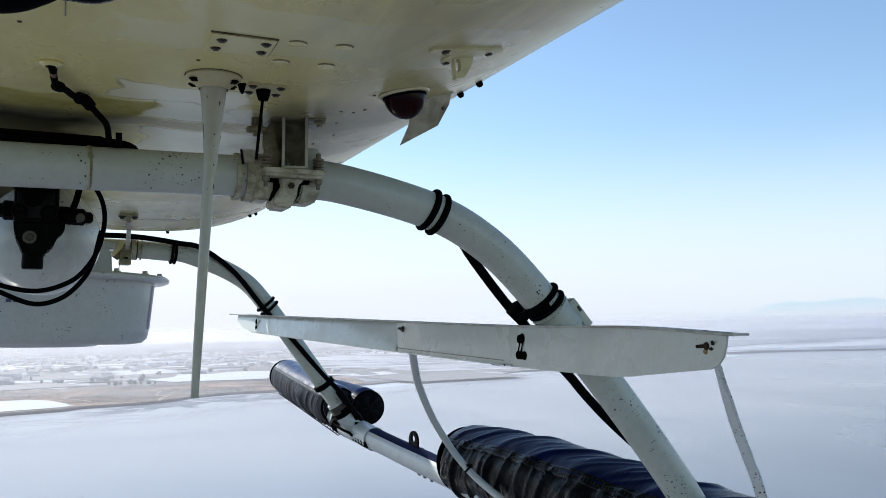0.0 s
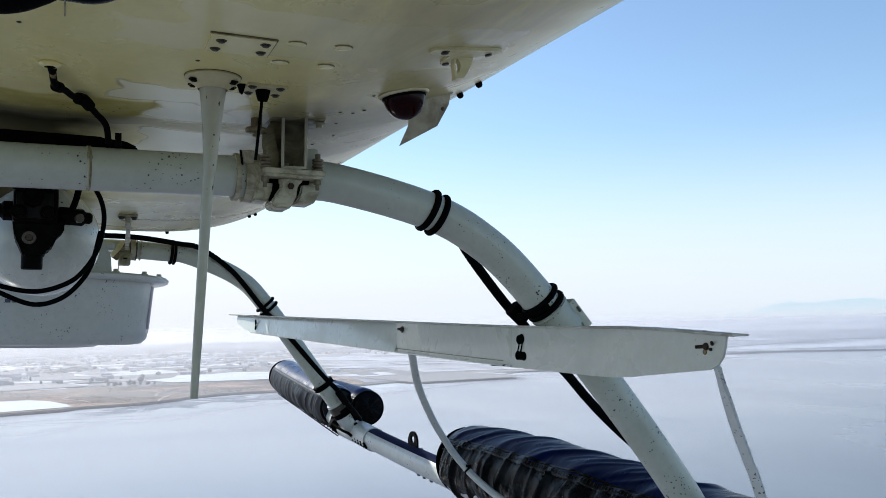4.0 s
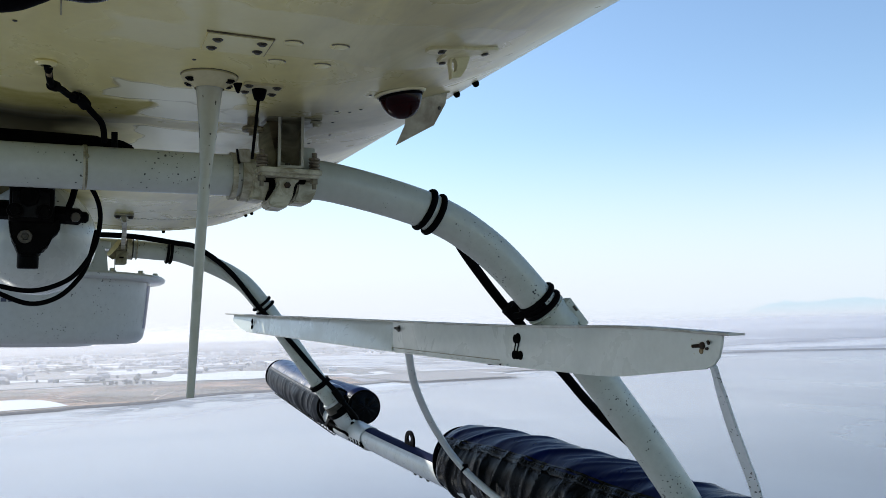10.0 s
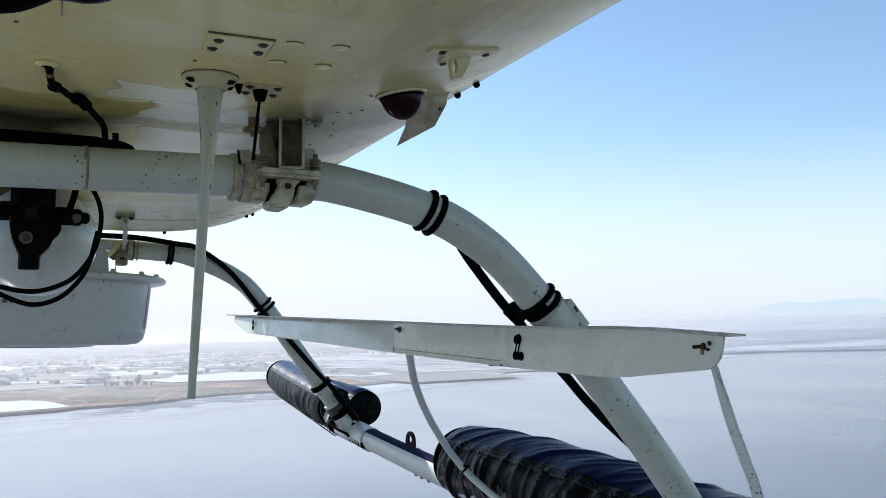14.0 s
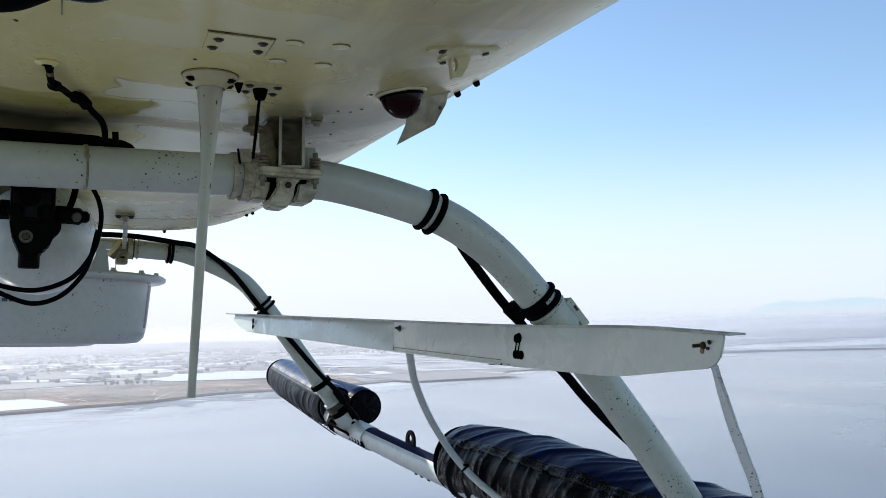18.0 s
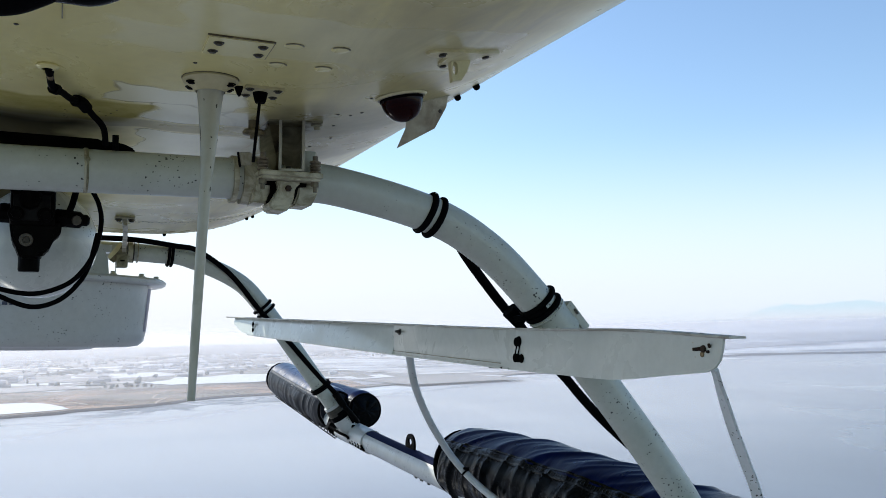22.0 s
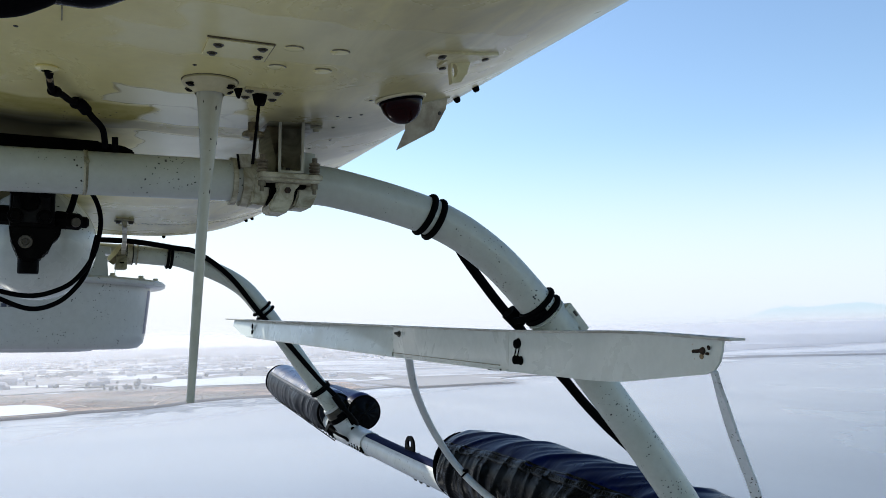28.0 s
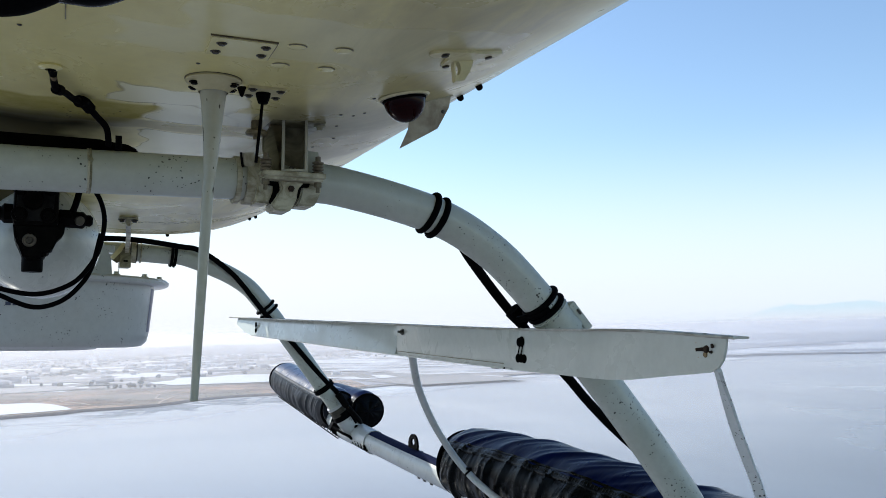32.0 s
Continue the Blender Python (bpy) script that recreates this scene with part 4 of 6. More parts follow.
for x, y in ((-0.01, 1.168), (0.492, 1.459), (0.521, 1.657), (0.468, 1.451), (0.489, 1.54), (0.504, 1.736), (0.505, 1.44), (0.203, 1.234)):
    piece("screw", "screw", lambda: round_head(0.0030, 0.0014), BOLT, hull, on_belly(x, y), belly_down(x, y))
for x, y in ((0.70, 1.49), (0.70, 1.415), (0.742, 3.25), (0.715, 3.22), (0.465, 3.37)):
    piece("drain_stub", "stub", lambda: lathe([(0, 0.0085), (0.003, 0.0082), (0.0052, 0.0062), (0.006, 0.003), (0.006, -0.004)], n=16), RUBBER, hull, on_belly(x, y), belly_down(x, y), "black drain stub")
for i in range(44):
    x, y = 0.29 + 0.0098 * i, 3.0 + 0.012 * math.sin(i * 1.7)
    piece("rivet", "rivet", lambda: round_head(0.0034, 0.0016), FITTING, hull, on_belly(x, y), belly_down(x, y))


def seam(x0, y0, x1, y1, parent):
    pts = [on_belly(x0 + (x1 - x0) * i / 12, y0 + (y1 - y0) * i / 12, 0.0003) for i in range(13)]
    part("seam", sweep(pts, [(-0.0007, -0.0006), (0.0007, -0.0006), (0.0007, 0.0004), (-0.0007, 0.0004)], 1), OLIVE, parent)


seam(0.035, 1.07, 0.037, 1.12, hull)
seam(-0.5, 2.2, 0.95, 2.2, hull)

# where the cross tube's seat enters the hull, a solid black block stands in for the dark gap
seat = part("gap_block", merged(box(-0.5, 0.12, 1.62, 1.72, 0.296, 0.328, 0.006), sheet([(0.11, 1.62, 0.298), (0.176, 1.62, 0.298), (0.172, 1.62, 0.315), (0.155, 1.62, 0.3225), (0.11, 1.62, 0.326)], (0, 0.08, 0), 0.002)), HOLE, hull, "solid black block in the gap above the cross tube")

# lug with an eye
lug = thing("tie_down_lug", on_belly(0.52, 1.09), "cream painted cast tie-down lug bolted to the belly", "lug")
lug_edge = [(0.466, 1.086), (0.468, 1.075), (0.480, 1.069), (0.512, 1.073), (0.545, 1.084), (0.574, 1.093), (0.581, 1.103), (0.573, 1.113), (0.549, 1.109), (0.546, 1.138), (0.534, 1.151), (0.512, 1.149), (0.504, 1.135), (0.502, 1.101), (0.476, 1.096)]
part("flange", sheet([on_belly(x, y, 0.0035) for x, y in lug_edge], (0, 0, 0.008), 0.001), CAST, lug)
eye_hole = [(0.5214 + 0.0042 * math.cos(q), 1.115, 0.3590 + 0.0095 * math.sin(q)) for q in (2.3, 1.57, 0.7, 0.0, -0.8, -1.57, -2.3, 3.14)]
part("eye", plate_with_eye([(0.5165, 1.115, 0.3817), (0.532, 1.115, 0.388), (0.5449, 1.115, 0.388), (0.5435, 1.115, 0.3700), (0.5385, 1.115, 0.3560), (0.5306, 1.115, 0.3444), (0.518, 1.115, 0.3413), (0.5155, 1.115, 0.362)], eye_hole, (0.001, 0.012, 0.0)), CAST, lug)
for x, y in ((0.488, 1.084), (0.513, 1.138), (0.561, 1.106)):
    piece("bolt", "bolt_l", lambda: hex_bolt(0.0048, 0.0040), BOLT, lug, on_belly(x, y, 0.002), belly_down(x, y))

# beacon
bx, by = 0.531, 1.333
beacon = thing("beacon_light", on_belly(bx, by), "dark red domed anti-collision beacon on the belly", "beacon")
part("rim", lathe([(0.0, -0.004), (0.0365, -0.004), (0.0375, 0.001), (0.0365, 0.0035), (0.0335, 0.0035)], on_belly(bx, by), belly_down(bx, by), 40), FITTING, beacon)
part("gasket", lathe([(0.0338, 0.003), (0.0342, 0.004), (0.0342, 0.0065), (0.0325, 0.0075)], on_belly(bx, by), belly_down(bx, by), 40), RUBBER, beacon, "black rubber gasket")
part("lens", lathe([(0.0328 * math.cos(a * math.pi / 24), 0.004 + 0.036 * math.sin(a * math.pi / 24)) for a in range(13)], on_belly(bx, by), belly_down(bx, by), 40), LENS, beacon, "dark red glass dome")
piece("screw", "screw", None, FITTING, beacon, on_belly(0.484, 1.337, 0.0), belly_down(0.484, 1.337))
part("sealant", lathe([(0.036, 0.0), (0.0375, 0.0030), (0.0395, 0.0018), (0.0405, 0.0)], on_belly(bx, by), belly_down(bx, by), 40), CAST, beacon, "smeared yellow-brown sealant")
fin = thing("deflector_fin", on_belly(0.62, 1.40), "thin cream sheet-metal fin beside the beacon", "fin")
part("blade", sheet([(0.6438, 1.40, 0.4171), (0.6382, 1.40, 0.3835), (0.6176, 1.40, 0.3461), (0.5505, 1.40, 0.3070), (0.5654, 1.40, 0.3405), (0.5691, 1.40, 0.3751), (0.5691, 1.40, 0.3965)], (0.001, 0.003, 0.0), 0.0006), FIN, fin)
part("foot", sheet([on_belly(0.585, 1.40, 0.002), on_belly(0.645, 1.40, 0.002), on_belly(0.645, 1.42, 0.002), on_belly(0.585, 1.42, 0.002)], (0, 0, 0.002)), FITTING, fin)
piece("screw", "screw_s", lambda: round_head(0.0035, 0.002), STEEL, fin, (0.627, 1.3995, 0.375), (0, -1, 0))

# blade antenna
ant = thing("whip_antenna", (0.236, 1.304, 0.36), "tapered cream fibreglass whip antenna with chipped paint", "antenna")
part("base_flange", lathe([(0, 0.0), (0.037, 0.0), (0.0385, 0.004), (0.036, 0.008), (0.026, 0.013), (0.02, 0.02)], (0.236, 1.304, 0.361), (0, 0, -1), 40), CREAM, ant)
part("mast", tube([(0.236, 1.304, 0.352), (0.236, 1.304, 0.335), (0.2355, 1.304, 0.285), (0.234, 1.304, 0.23), (0.2315, 1.304, 0.19), (0.2211, 1.304, -0.062), (0.2209, 1.304, -0.066)], 0.0208, 4, 24, (0, 1, 0),
                  lambda k: 0.29 * 0.904 if 0.83 <= k < 0.98 else 0.2 if k >= 0.98 else along([(0, 1.0), (0.166, 0.84), (0.333, 0.60), (0.5, 0.407), (0.66, 0.38), (0.83, 0.262)], k)), MAST, ant)


def flakes(parent, surface, spots, material):
    """Ragged flakes where paint has chipped off, lying on a surface: (place, half width, half height)."""
    bvh = BVHTree.FromBMesh(surface)
    rnd = random.Random(77)
    for at_, wide, high in spots:
        bm = bmesh.new()
        rim = []
        for j in range(9):
            q, k = 2 * math.pi * j / 9, rnd.uniform(0.6, 1.15)
            spot, normal, _, _ = bvh.find_nearest(Vector(at_) + Vector((wide * k * math.cos(q), 0, high * k * math.sin(q))))
            rim.append((spot + normal * 0.0004, spot - normal * 0.0003))
        tops = [bm.verts.new(a) for a, b in rim]
        feet = [bm.verts.new(b) for a, b in rim]
        bm.faces.new(tops)
        for j in range(9):
            bm.faces.new((tops[j], feet[j], feet[(j + 1) % 9], tops[(j + 1) % 9]))
        part("paint_chip", bm, material, parent, "dark chip in the paint")


mast_shape = tube([(0.236, 1.304, 0.352), (0.236, 1.304, 0.335), (0.2355, 1.304, 0.285), (0.234, 1.304, 0.23), (0.2315, 1.304, 0.19)], 0.0208, 4, 24, (0, 1, 0), lambda k: along([(0, 1.0), (0.25, 0.84), (0.5, 0.60), (0.75, 0.407), (1.0, 0.38)], k))
bmesh.ops.recalc_face_normals(mast_shape, faces=mast_shape.faces)
flakes(ant, mast_shape, (((0.2160, 1.298, 0.2839), 0.0016, 0.0075), ((0.2530, 1.297, 0.2720), 0.0017, 0.0032), ((0.2378, 1.285, 0.2753), 0.0016, 0.0016), ((0.2420, 1.294, 0.2044), 0.0017, 0.0038), ((0.2260, 1.285, 0.2014), 0.0016, 0.0013), ((0.2155, 1.300, 0.2740), 0.0013, 0.0031), ((0.2444, 1.285, 0.3183), 0.0013, 0.0039), ((0.2207, 1.285, 0.3260), 0.0009, 0.0020), ((0.2418, 1.285, 0.2335), 0.0011, 0.0017), ((0.2366, 1.285, 0.2596), 0.0009, 0.0012)), BOLT)
for a in (0, 2, 3, 5):
    x, y = 0.236 + 0.030 * math.cos(a * 1.047 + 0.4), 1.304 + 0.030 * math.sin(a * 1.047 + 0.4)
    piece("bolt", "bolt_d", lambda: hex_bolt(0.0050, 0.0036), DARK, ant, (x, y, 0.351), (0, 0, -1))
part("clip", sheet([(0.268, 1.298, 0.353), (0.281, 1.298, 0.354), (0.2765, 1.298, 0.338), (0.273, 1.298, 0.340)], (0, 0.006, 0), 0.001), RUBBER, ant, "black rubber clip")

# dark ring put in as the shadow gap between flange and belly
part("gasket", lathe([(0, -0.001), (0.0385, -0.001), (0.0392, 0.0002), (0.039, 0.0010), (0, 0.0010)], (0.236, 1.304, 0.3602), (0, 0, -1), 40), OILY, ant, "dark ring for the shadow gap above the antenna flange")

# thin rod antenna
rod = thing("rod_antenna", (0.313, 1.335, 0.361), "thin black rod antenna on a cream bolted plate", "antenna")
belly_plate("mount_plate", 0.287, 0.342, 1.31, 1.362, 0.004, CREAM, rod)
part("knob", lathe([(0, 0.016), (0.007, 0.016), (0.009, 0.010), (0.0108, 0.002), (0.0108, 0.0)], on_belly(0.313, 1.335, 0.003), (0, 0, -1), 24), RUBBER, rod)
part("rod", tube([(0.313, 1.336, 0.35), (0.309, 1.338, 0.30), (0.3055, 1.34, 0.255)], 0.0023, 3, 10, (0, 1, 0)), RUBBER, rod)
for x, y in ((0.294, 1.318), (0.334, 1.316), (0.296, 1.354), (0.336, 1.354)):
    piece("bolt", "bolt_s", None, WORN, rod, on_belly(x, y, 0.004), belly_down(x, y))

# hose from the belly to the seat
hose = thing("fuel_drain_hose", (0.028, 1.323, 0.362), "black rubber hose from a belly fitting with a brass collar", "hose")
part("grommet", lathe([(0, 0.0), (0.0142, 0.0), (0.015, 0.0025), (0.011, 0.005), (0.007, 0.006)], on_belly(0.028, 1.325), (0, 0, -1), 28), BELLY, hose)
part("collar", lathe([(0.003, -0.011), (0.0046, -0.011), (0.0046, 0.011), (0.003, 0.011)], (0.0335, 1.357, 0.3485), (0.12, 0.8, -0.4), 16), BRASS, hose)
part("sleeve", tube([(0.030, 1.330, 0.361), (0.0315, 1.343, 0.356)], 0.0058, 1, 16, (0, 1, 0)), RUBBER, hose)
part("hose_line", tube([(0.029, 1.328, 0.362), (0.031, 1.34, 0.358), (0.034, 1.36, 0.347), (0.038, 1.375, 0.342), (0.051, 1.41, 0.346), (0.063, 1.44, 0.346), (0.079, 1.47, 0.349), (0.098, 1.50, 0.338), (0.115, 1.525, 0.326), (0.121, 1.545, 0.303)], 0.0048, 6, 14, (0, 1, 0.2)), RUBBER, hose)
part("stub", tube([(0.136, 1.555, 0.322), (0.137, 1.56, 0.298)], 0.005, 1, 12, (0, 1, 0)), RUBBER, hose)
part("joint", tube([(0.070, 1.458, 0.348), (0.079, 1.47, 0.349), (0.088, 1.484, 0.344)], 0.0088, 4, 14), RUBBER, hose)
part("joint", tube([(0.037, 1.374, 0.342), (0.043, 1.388, 0.344)], 0.0075, 2, 14), RUBBER, hose)

# ---- landing gear ----
gear = thing("landing_gear", (1.3, 1.6, -0.55), "white tubular helicopter landing gear with chipped paint", "landing gear")
NEAR = [(-0.6, 1.58, 0.262), (-0.3, 1.58, 0.263), (-0.027, 1.58, 0.264), (0.2, 1.58, 0.268), (0.422, 1.58, 0.271), (0.513, 1.58, 0.268), (0.683, 1.58, 0.230), (0.79, 1.58, 0.178), (0.885, 1.58, 0.098), (1.048, 1.58, -0.079), (1.225, 1.58, -0.296), (1.34, 1.58, -0.47)]
FAR = [(-0.3, 3.75, 0.34), (0.1, 3.75, 0.338), (0.357, 3.75, 0.335), (0.497, 3.75, 0.328), (0.6, 3.75, 0.318), (0.79, 3.75, 0.24), (0.905, 3.75, 0.132), (1.113, 3.75, -0.141), (1.272, 3.75, -0.354)]
near_tube = part("cross_tube", tube(NEAR, 0.0345, 8, 36, (0, 1, 0)), TUBE, gear)
far_tube = part("cross_tube", tube(FAR, 0.0345, 8, 32, (0, 1, 0)), TUBE, gear)
SKID = [(1.3, 0.5, -0.565), (1.3, 1.6, -0.52), (1.3, 2.4, -0.472), (1.3, 2.85, -0.443), (1.3, 3.3, -0.415), (1.3, 3.78, -0.380), (1.31, 4.1, -0.345), (1.32, 4.5, -0.30)]
skid = part("skid_tube", tube(SKID, 0.041, 6, 32), CLEAN, gear)
arc_strip = [(0.0425 * math.cos(radians(a)), 0.0425 * math.sin(radians(a))) for a in range(10, 131, 10)] + [(0.036 * math.cos(radians(a)), 0.036 * math.sin(radians(a))) for a in range(130, 9, -20)]
part("grip_strip", sweep([(1.3, 2.7, -0.4525), (1.3, 3.0, -0.434), (1.3, 3.3, -0.415), (1.3, 3.56, -0.3965)], arc_strip, 3), GRIP, skid, "dark blue anti-slip strip")
part("saddle", tube([(1.3, 3.56, -0.398), (1.3, 3.72, -0.385), (1.3, 3.9, -0.374)], 0.047, 3, 32), CLEAN, skid, "white saddle fitting")
part("saddle_socket", tube([(1.20, 3.75, -0.258), (1.25, 3.75, -0.325), (1.292, 3.74, -0.385)], 0.041, 3, 28, (0, 1, 0)), CLEAN, skid)
# raised black disc in place of the drain hole's dark inside
part("drain_hole", lathe([(0, 0.0015), (0.006, 0.0015), (0.0085, 0.0)], (1.273, 3.7005, -0.348), (-0.2, -1, 0), 14), HOLE, skid)
part("grimy_sleeve", tube([(1.207, 3.75, -0.268), (1.226, 3.75, -0.294)], 0.0418, 2, 28, (0, 1, 0)), BOLT, skid, "greasy olive-brown sleeve on the leg")
part("clevis", merged(box(1.196, 1.228, 3.79, 3.83, -0.372, -0.338, 0.006, (0, 25, 0)), tube([(1.20, 3.78, -0.352), (1.222, 3.73, -0.372), (1.243, 3.70, -0.384), (1.252, 3.695, -0.396)], 0.0055, 4, 10), lathe([(0, 0.02), (0.010, 0.02), (0.012, 0.0)], (1.215, 3.80, -0.365), (-0.6, -1, -0.4), 10)), DARK, skid, "blackened greasy hook of the float lacing")
# the dark bar under each bolt head stands in for a slot's shade
for i in range(5):
    piece("saddle_bolt", "saddle_bolt", lambda: merged(box(-0.006, 0.006, -0.014, 0.014, -0.004, 0.003, 0.002), lathe([(0, 0.008), (0.004, 0.008), (0.0055, 0.006), (0.0055, 0.0)], n=8)), DARK, skid, (1.2595 + 0.001 * i, 3.555 + 0.036 * i, -0.418 + 0.0026 * i), (-0.85, -0.05, -0.55))
for y in (3.02, 2.96, 3.07):
    piece("bolt", "bolt_m", lambda: hex_bolt(0.0055, 0.0055), STEEL, skid, (1.285, y, -0.474 + 0.062 * (y - 2.96)), (-0.3, 0, -0.95))
ring_edge = [(1.3, 3.207, -0.394), (1.3, 3.207, -0.366)] + [(1.3, 3.166 + 0.041 * math.cos(q), -0.366 + 0.036 * math.sin(q)) for q in (0.3, 0.6, 0.95, 1.3, 1.57, 1.85, 2.2, 2.55, 2.85)] + [(1.3, 3.125, -0.366), (1.3, 3.125, -0.394), (1.3, 3.150, -0.394), (1.3, 3.166, -0.394), (1.3, 3.185, -0.394)]
ring_eye = [(1.3, 3.166 + 0.017 * math.cos(q), -0.358 + 0.013 * math.sin(q)) for q in (-0.6, -0.2, 0.1, 0.45, 0.8, 1.2, 1.57, 1.95, 2.35, 2.7, 3.0, 3.35, 3.75, 4.3, 4.71, 5.2)]
ringlug = part("tie_ring", plate_with_eye(ring_edge, ring_eye, (0.007, 0, 0)), DARK, skid, "dark steel tie ring")
part("ring_foot", box(1.288, 1.324, 3.122, 3.210, -0.398, -0.386, 0.004), ZINC, ringlug)
# weld ring on the near tube
part("weld_ring", ring((0.093, 1.58, 0.2665), (1, 0, 0.02), 0.0338, 0.0022), FITTING, near_tube)
part("tie_wire", merged(ring((0.0965, 1.58, 0.2665), (1, 0, 0.02), 0.0343, 0.0017), lathe([(0, 0.005), (0.003, 0.0045), (0.0042, 0.0)], (0.0955, 1.5475, 0.279), (0, -1, 0.3), 10)), OLIVE, near_tube, "olive-brown tie wire with a knot")


def saddle_bracket(parent, shift):
    """Clamp that holds a cross tube under the hull: channel, plate, collars and bolts."""
    s = Vector(shift)

    def put(name, bm, material, label=""):
        bmesh.ops.translate(bm, verts=bm.verts, vec=s)
        return part(name, bm, material, parent, label)

    channel = merged(box(0.385, 0.390, 1.502, 1.56, 0.276, 0.370, 0.001), box(0.4225, 0.4275, 1.502, 1.56, 0.276, 0.370, 0.001), box(0.385, 0.4275, 1.502, 1.56, 0.276, 0.2805, 0.001))
    bmesh.ops.rotate(channel, cent=(0.409, 1.502, 0.3), matrix=Matrix.Rotation(radians(-15), 3, "Z"), verts=channel.verts)
    put("channel", channel, MAST)
    back = box(0.3895, 0.423, 1.553, 1.560, 0.2805, 0.370, 0.0)
    bmesh.ops.rotate(back, cent=(0.409, 1.502, 0.3), matrix=Matrix.Rotation(radians(-15), 3, "Z"), verts=back.verts)
    # darker paint than the channel walls puts the inner shade into the colour
    put("channel_back", back, OLIVE)
    put("gusset", sheet([(0.3727, 1.535, 0.3555), (0.3765, 1.535, 0.3555), (0.3898, 1.535, 0.3016), (0.3873, 1.535, 0.2764), (0.3787, 1.535, 0.2764), (0.3707, 1.535, 0.3057), (0.361, 1.535, 0.3127), (0.361, 1.535, 0.3354)], (0, 0.006, 0), 0.001), OLIVE)
    put("spacer", lathe([(0, -0.0125), (0.0055, -0.0125), (0.0065, -0.007), (0.010, -0.0065), (0.0175, -0.005), (0.0185, -0.001), (0.0165, 0.002), (0.009, 0.004), (0.009, 0.03)], (0.349, 1.53, 0.342), (0, 0, 1), 28), OILY)
    put("foot", box(0.345, 0.460, 1.505, 1.62, 0.3605, 0.367, 0.002), OLIVE)
    put("clamp_plate", merged(box(0.354, 0.460, 1.498, 1.66, 0.2665, 0.2755, 0.003), box(0.358, 0.456, 1.503, 1.65, 0.2615, 0.268, 0.002)), FITTING)
    put("tongue", sheet([(0.3864, 1.516, 0.2625), (0.4264, 1.516, 0.2625), (0.4265, 1.516, 0.2590), (0.4208, 1.516, 0.2545), (0.4171, 1.516, 0.2500), (0.4145, 1.516, 0.2303), (0.409, 1.516, 0.2205), (0.4034, 1.516, 0.2109), (0.3779, 1.516, 0.2122), (0.3722, 1.516, 0.2212), (0.3804, 1.516, 0.2338), (0.3895, 1.516, 0.2500), (0.3856, 1.516, 0.2570)], (0, 0.05, 0), 0.0022), FITTING)
    put("saddle_block", sheet([(0.4275, 1.535, 0.2625), (0.4627, 1.535, 0.2625), (0.4629, 1.535, 0.2544), (0.4572, 1.535, 0.2377), (0.4496, 1.535, 0.2238), (0.4194, 1.535, 0.2249), (0.4259, 1.535, 0.2424)], (0, 0.05, 0), 0.003), FITTING)
    put("saddle_block", sheet([(0.3533, 1.535, 0.2625), (0.3816, 1.535, 0.2584), (0.3809, 1.535, 0.2442), (0.3746, 1.535, 0.225), (0.3484, 1.535, 0.2263), (0.3519, 1.535, 0.2423)], (0, 0.05, 0), 0.003), FITTING)
    put("collar", lathe([(0.034, -0.014), (0.041, -0.014), (0.042, 0.0), (0.041, 0.012), (0.034, 0.012)], (0.352, 1.58, 0.269), (1, 0, 0.01), 36), FITTING)
    put("collar", lathe([(0.034, -0.004), (0.040, -0.004), (0.040, 0.004), (0.034, 0.004)], (0.326, 1.58, 0.2685), (1, 0, 0.01), 36), FITTING)
    put("upper_saddle", box(0.434, 0.456, 1.53, 1.60, 0.272, 0.318, 0.004), TUBE)
    # dark sheet put in for the shade between gusset and channel
    put("recess_shade", sheet([(0.3745, 1.545, 0.362), (0.396, 1.545, 0.362), (0.396, 1.545, 0.2775), (0.3863, 1.545, 0.2775), (0.3917, 1.545, 0.3044)], (0, 0.01, 0)), OILY)
    put("strap_end", sheet([(0.326, 1.53, 0.306), (0.346, 1.53, 0.308), (0.350, 1.54, 0.288), (0.332, 1.54, 0.286)], (0, 0.012, 0), 0.0015), FITTING)
    put("strap_edge", sheet([(0.323, 1.529, 0.306), (0.3255, 1.529, 0.306), (0.3315, 1.54, 0.284), (0.329, 1.54, 0.284)], (0, 0.006, 0)), RUBBER)
    # black sheets stand in for the shaded gaps on both sides of the tongue
    put("gap_shade", sheet([(0.3683, 1.527, 0.2619), (0.3947, 1.527, 0.2625), (0.3911, 1.527, 0.2503), (0.3819, 1.527, 0.2338), (0.3755, 1.527, 0.2222), (0.3726, 1.527, 0.2267), (0.3789, 1.527, 0.243), (0.3797, 1.527, 0.2552), (0.3703, 1.527, 0.2555)], (0, 0.01, 0)), HOLE)
    put("gap_shade", sheet([(0.4195, 1.527, 0.2625), (0.4398, 1.527, 0.2625), (0.438, 1.527, 0.2554), (0.4255, 1.527, 0.2545), (0.4218, 1.527, 0.2391), (0.4134, 1.527, 0.2244), (0.4155, 1.527, 0.235), (0.4165, 1.527, 0.2503)], (0, 0.01, 0)), HOLE)
    for x in (0.361, 0.449):
        stack = [(0, 0.276)]
        for j in range(4):
            z = 0.276 + j * 0.0056
            stack += [(0.0085, z), (0.0095, z + 0.001), (0.0095, z + 0.003), (0.006, z + 0.0042)]
        put("spring_washer", lathe([(r, z) for r, z in stack] + [(0.0045, 0.2975), (0.0045, 0.305), (0, 0.305)], (x, 1.512, 0), (0, 0, 1), 18), RUSTY)
        put("nut", lathe([(0, -0.018), (0.0035, -0.018), (0.0035, -0.009), (0.0065, -0.009), (0.0065, 0)], (x, 1.512, 0.2625), (0, 0, 1), 6), WORN)
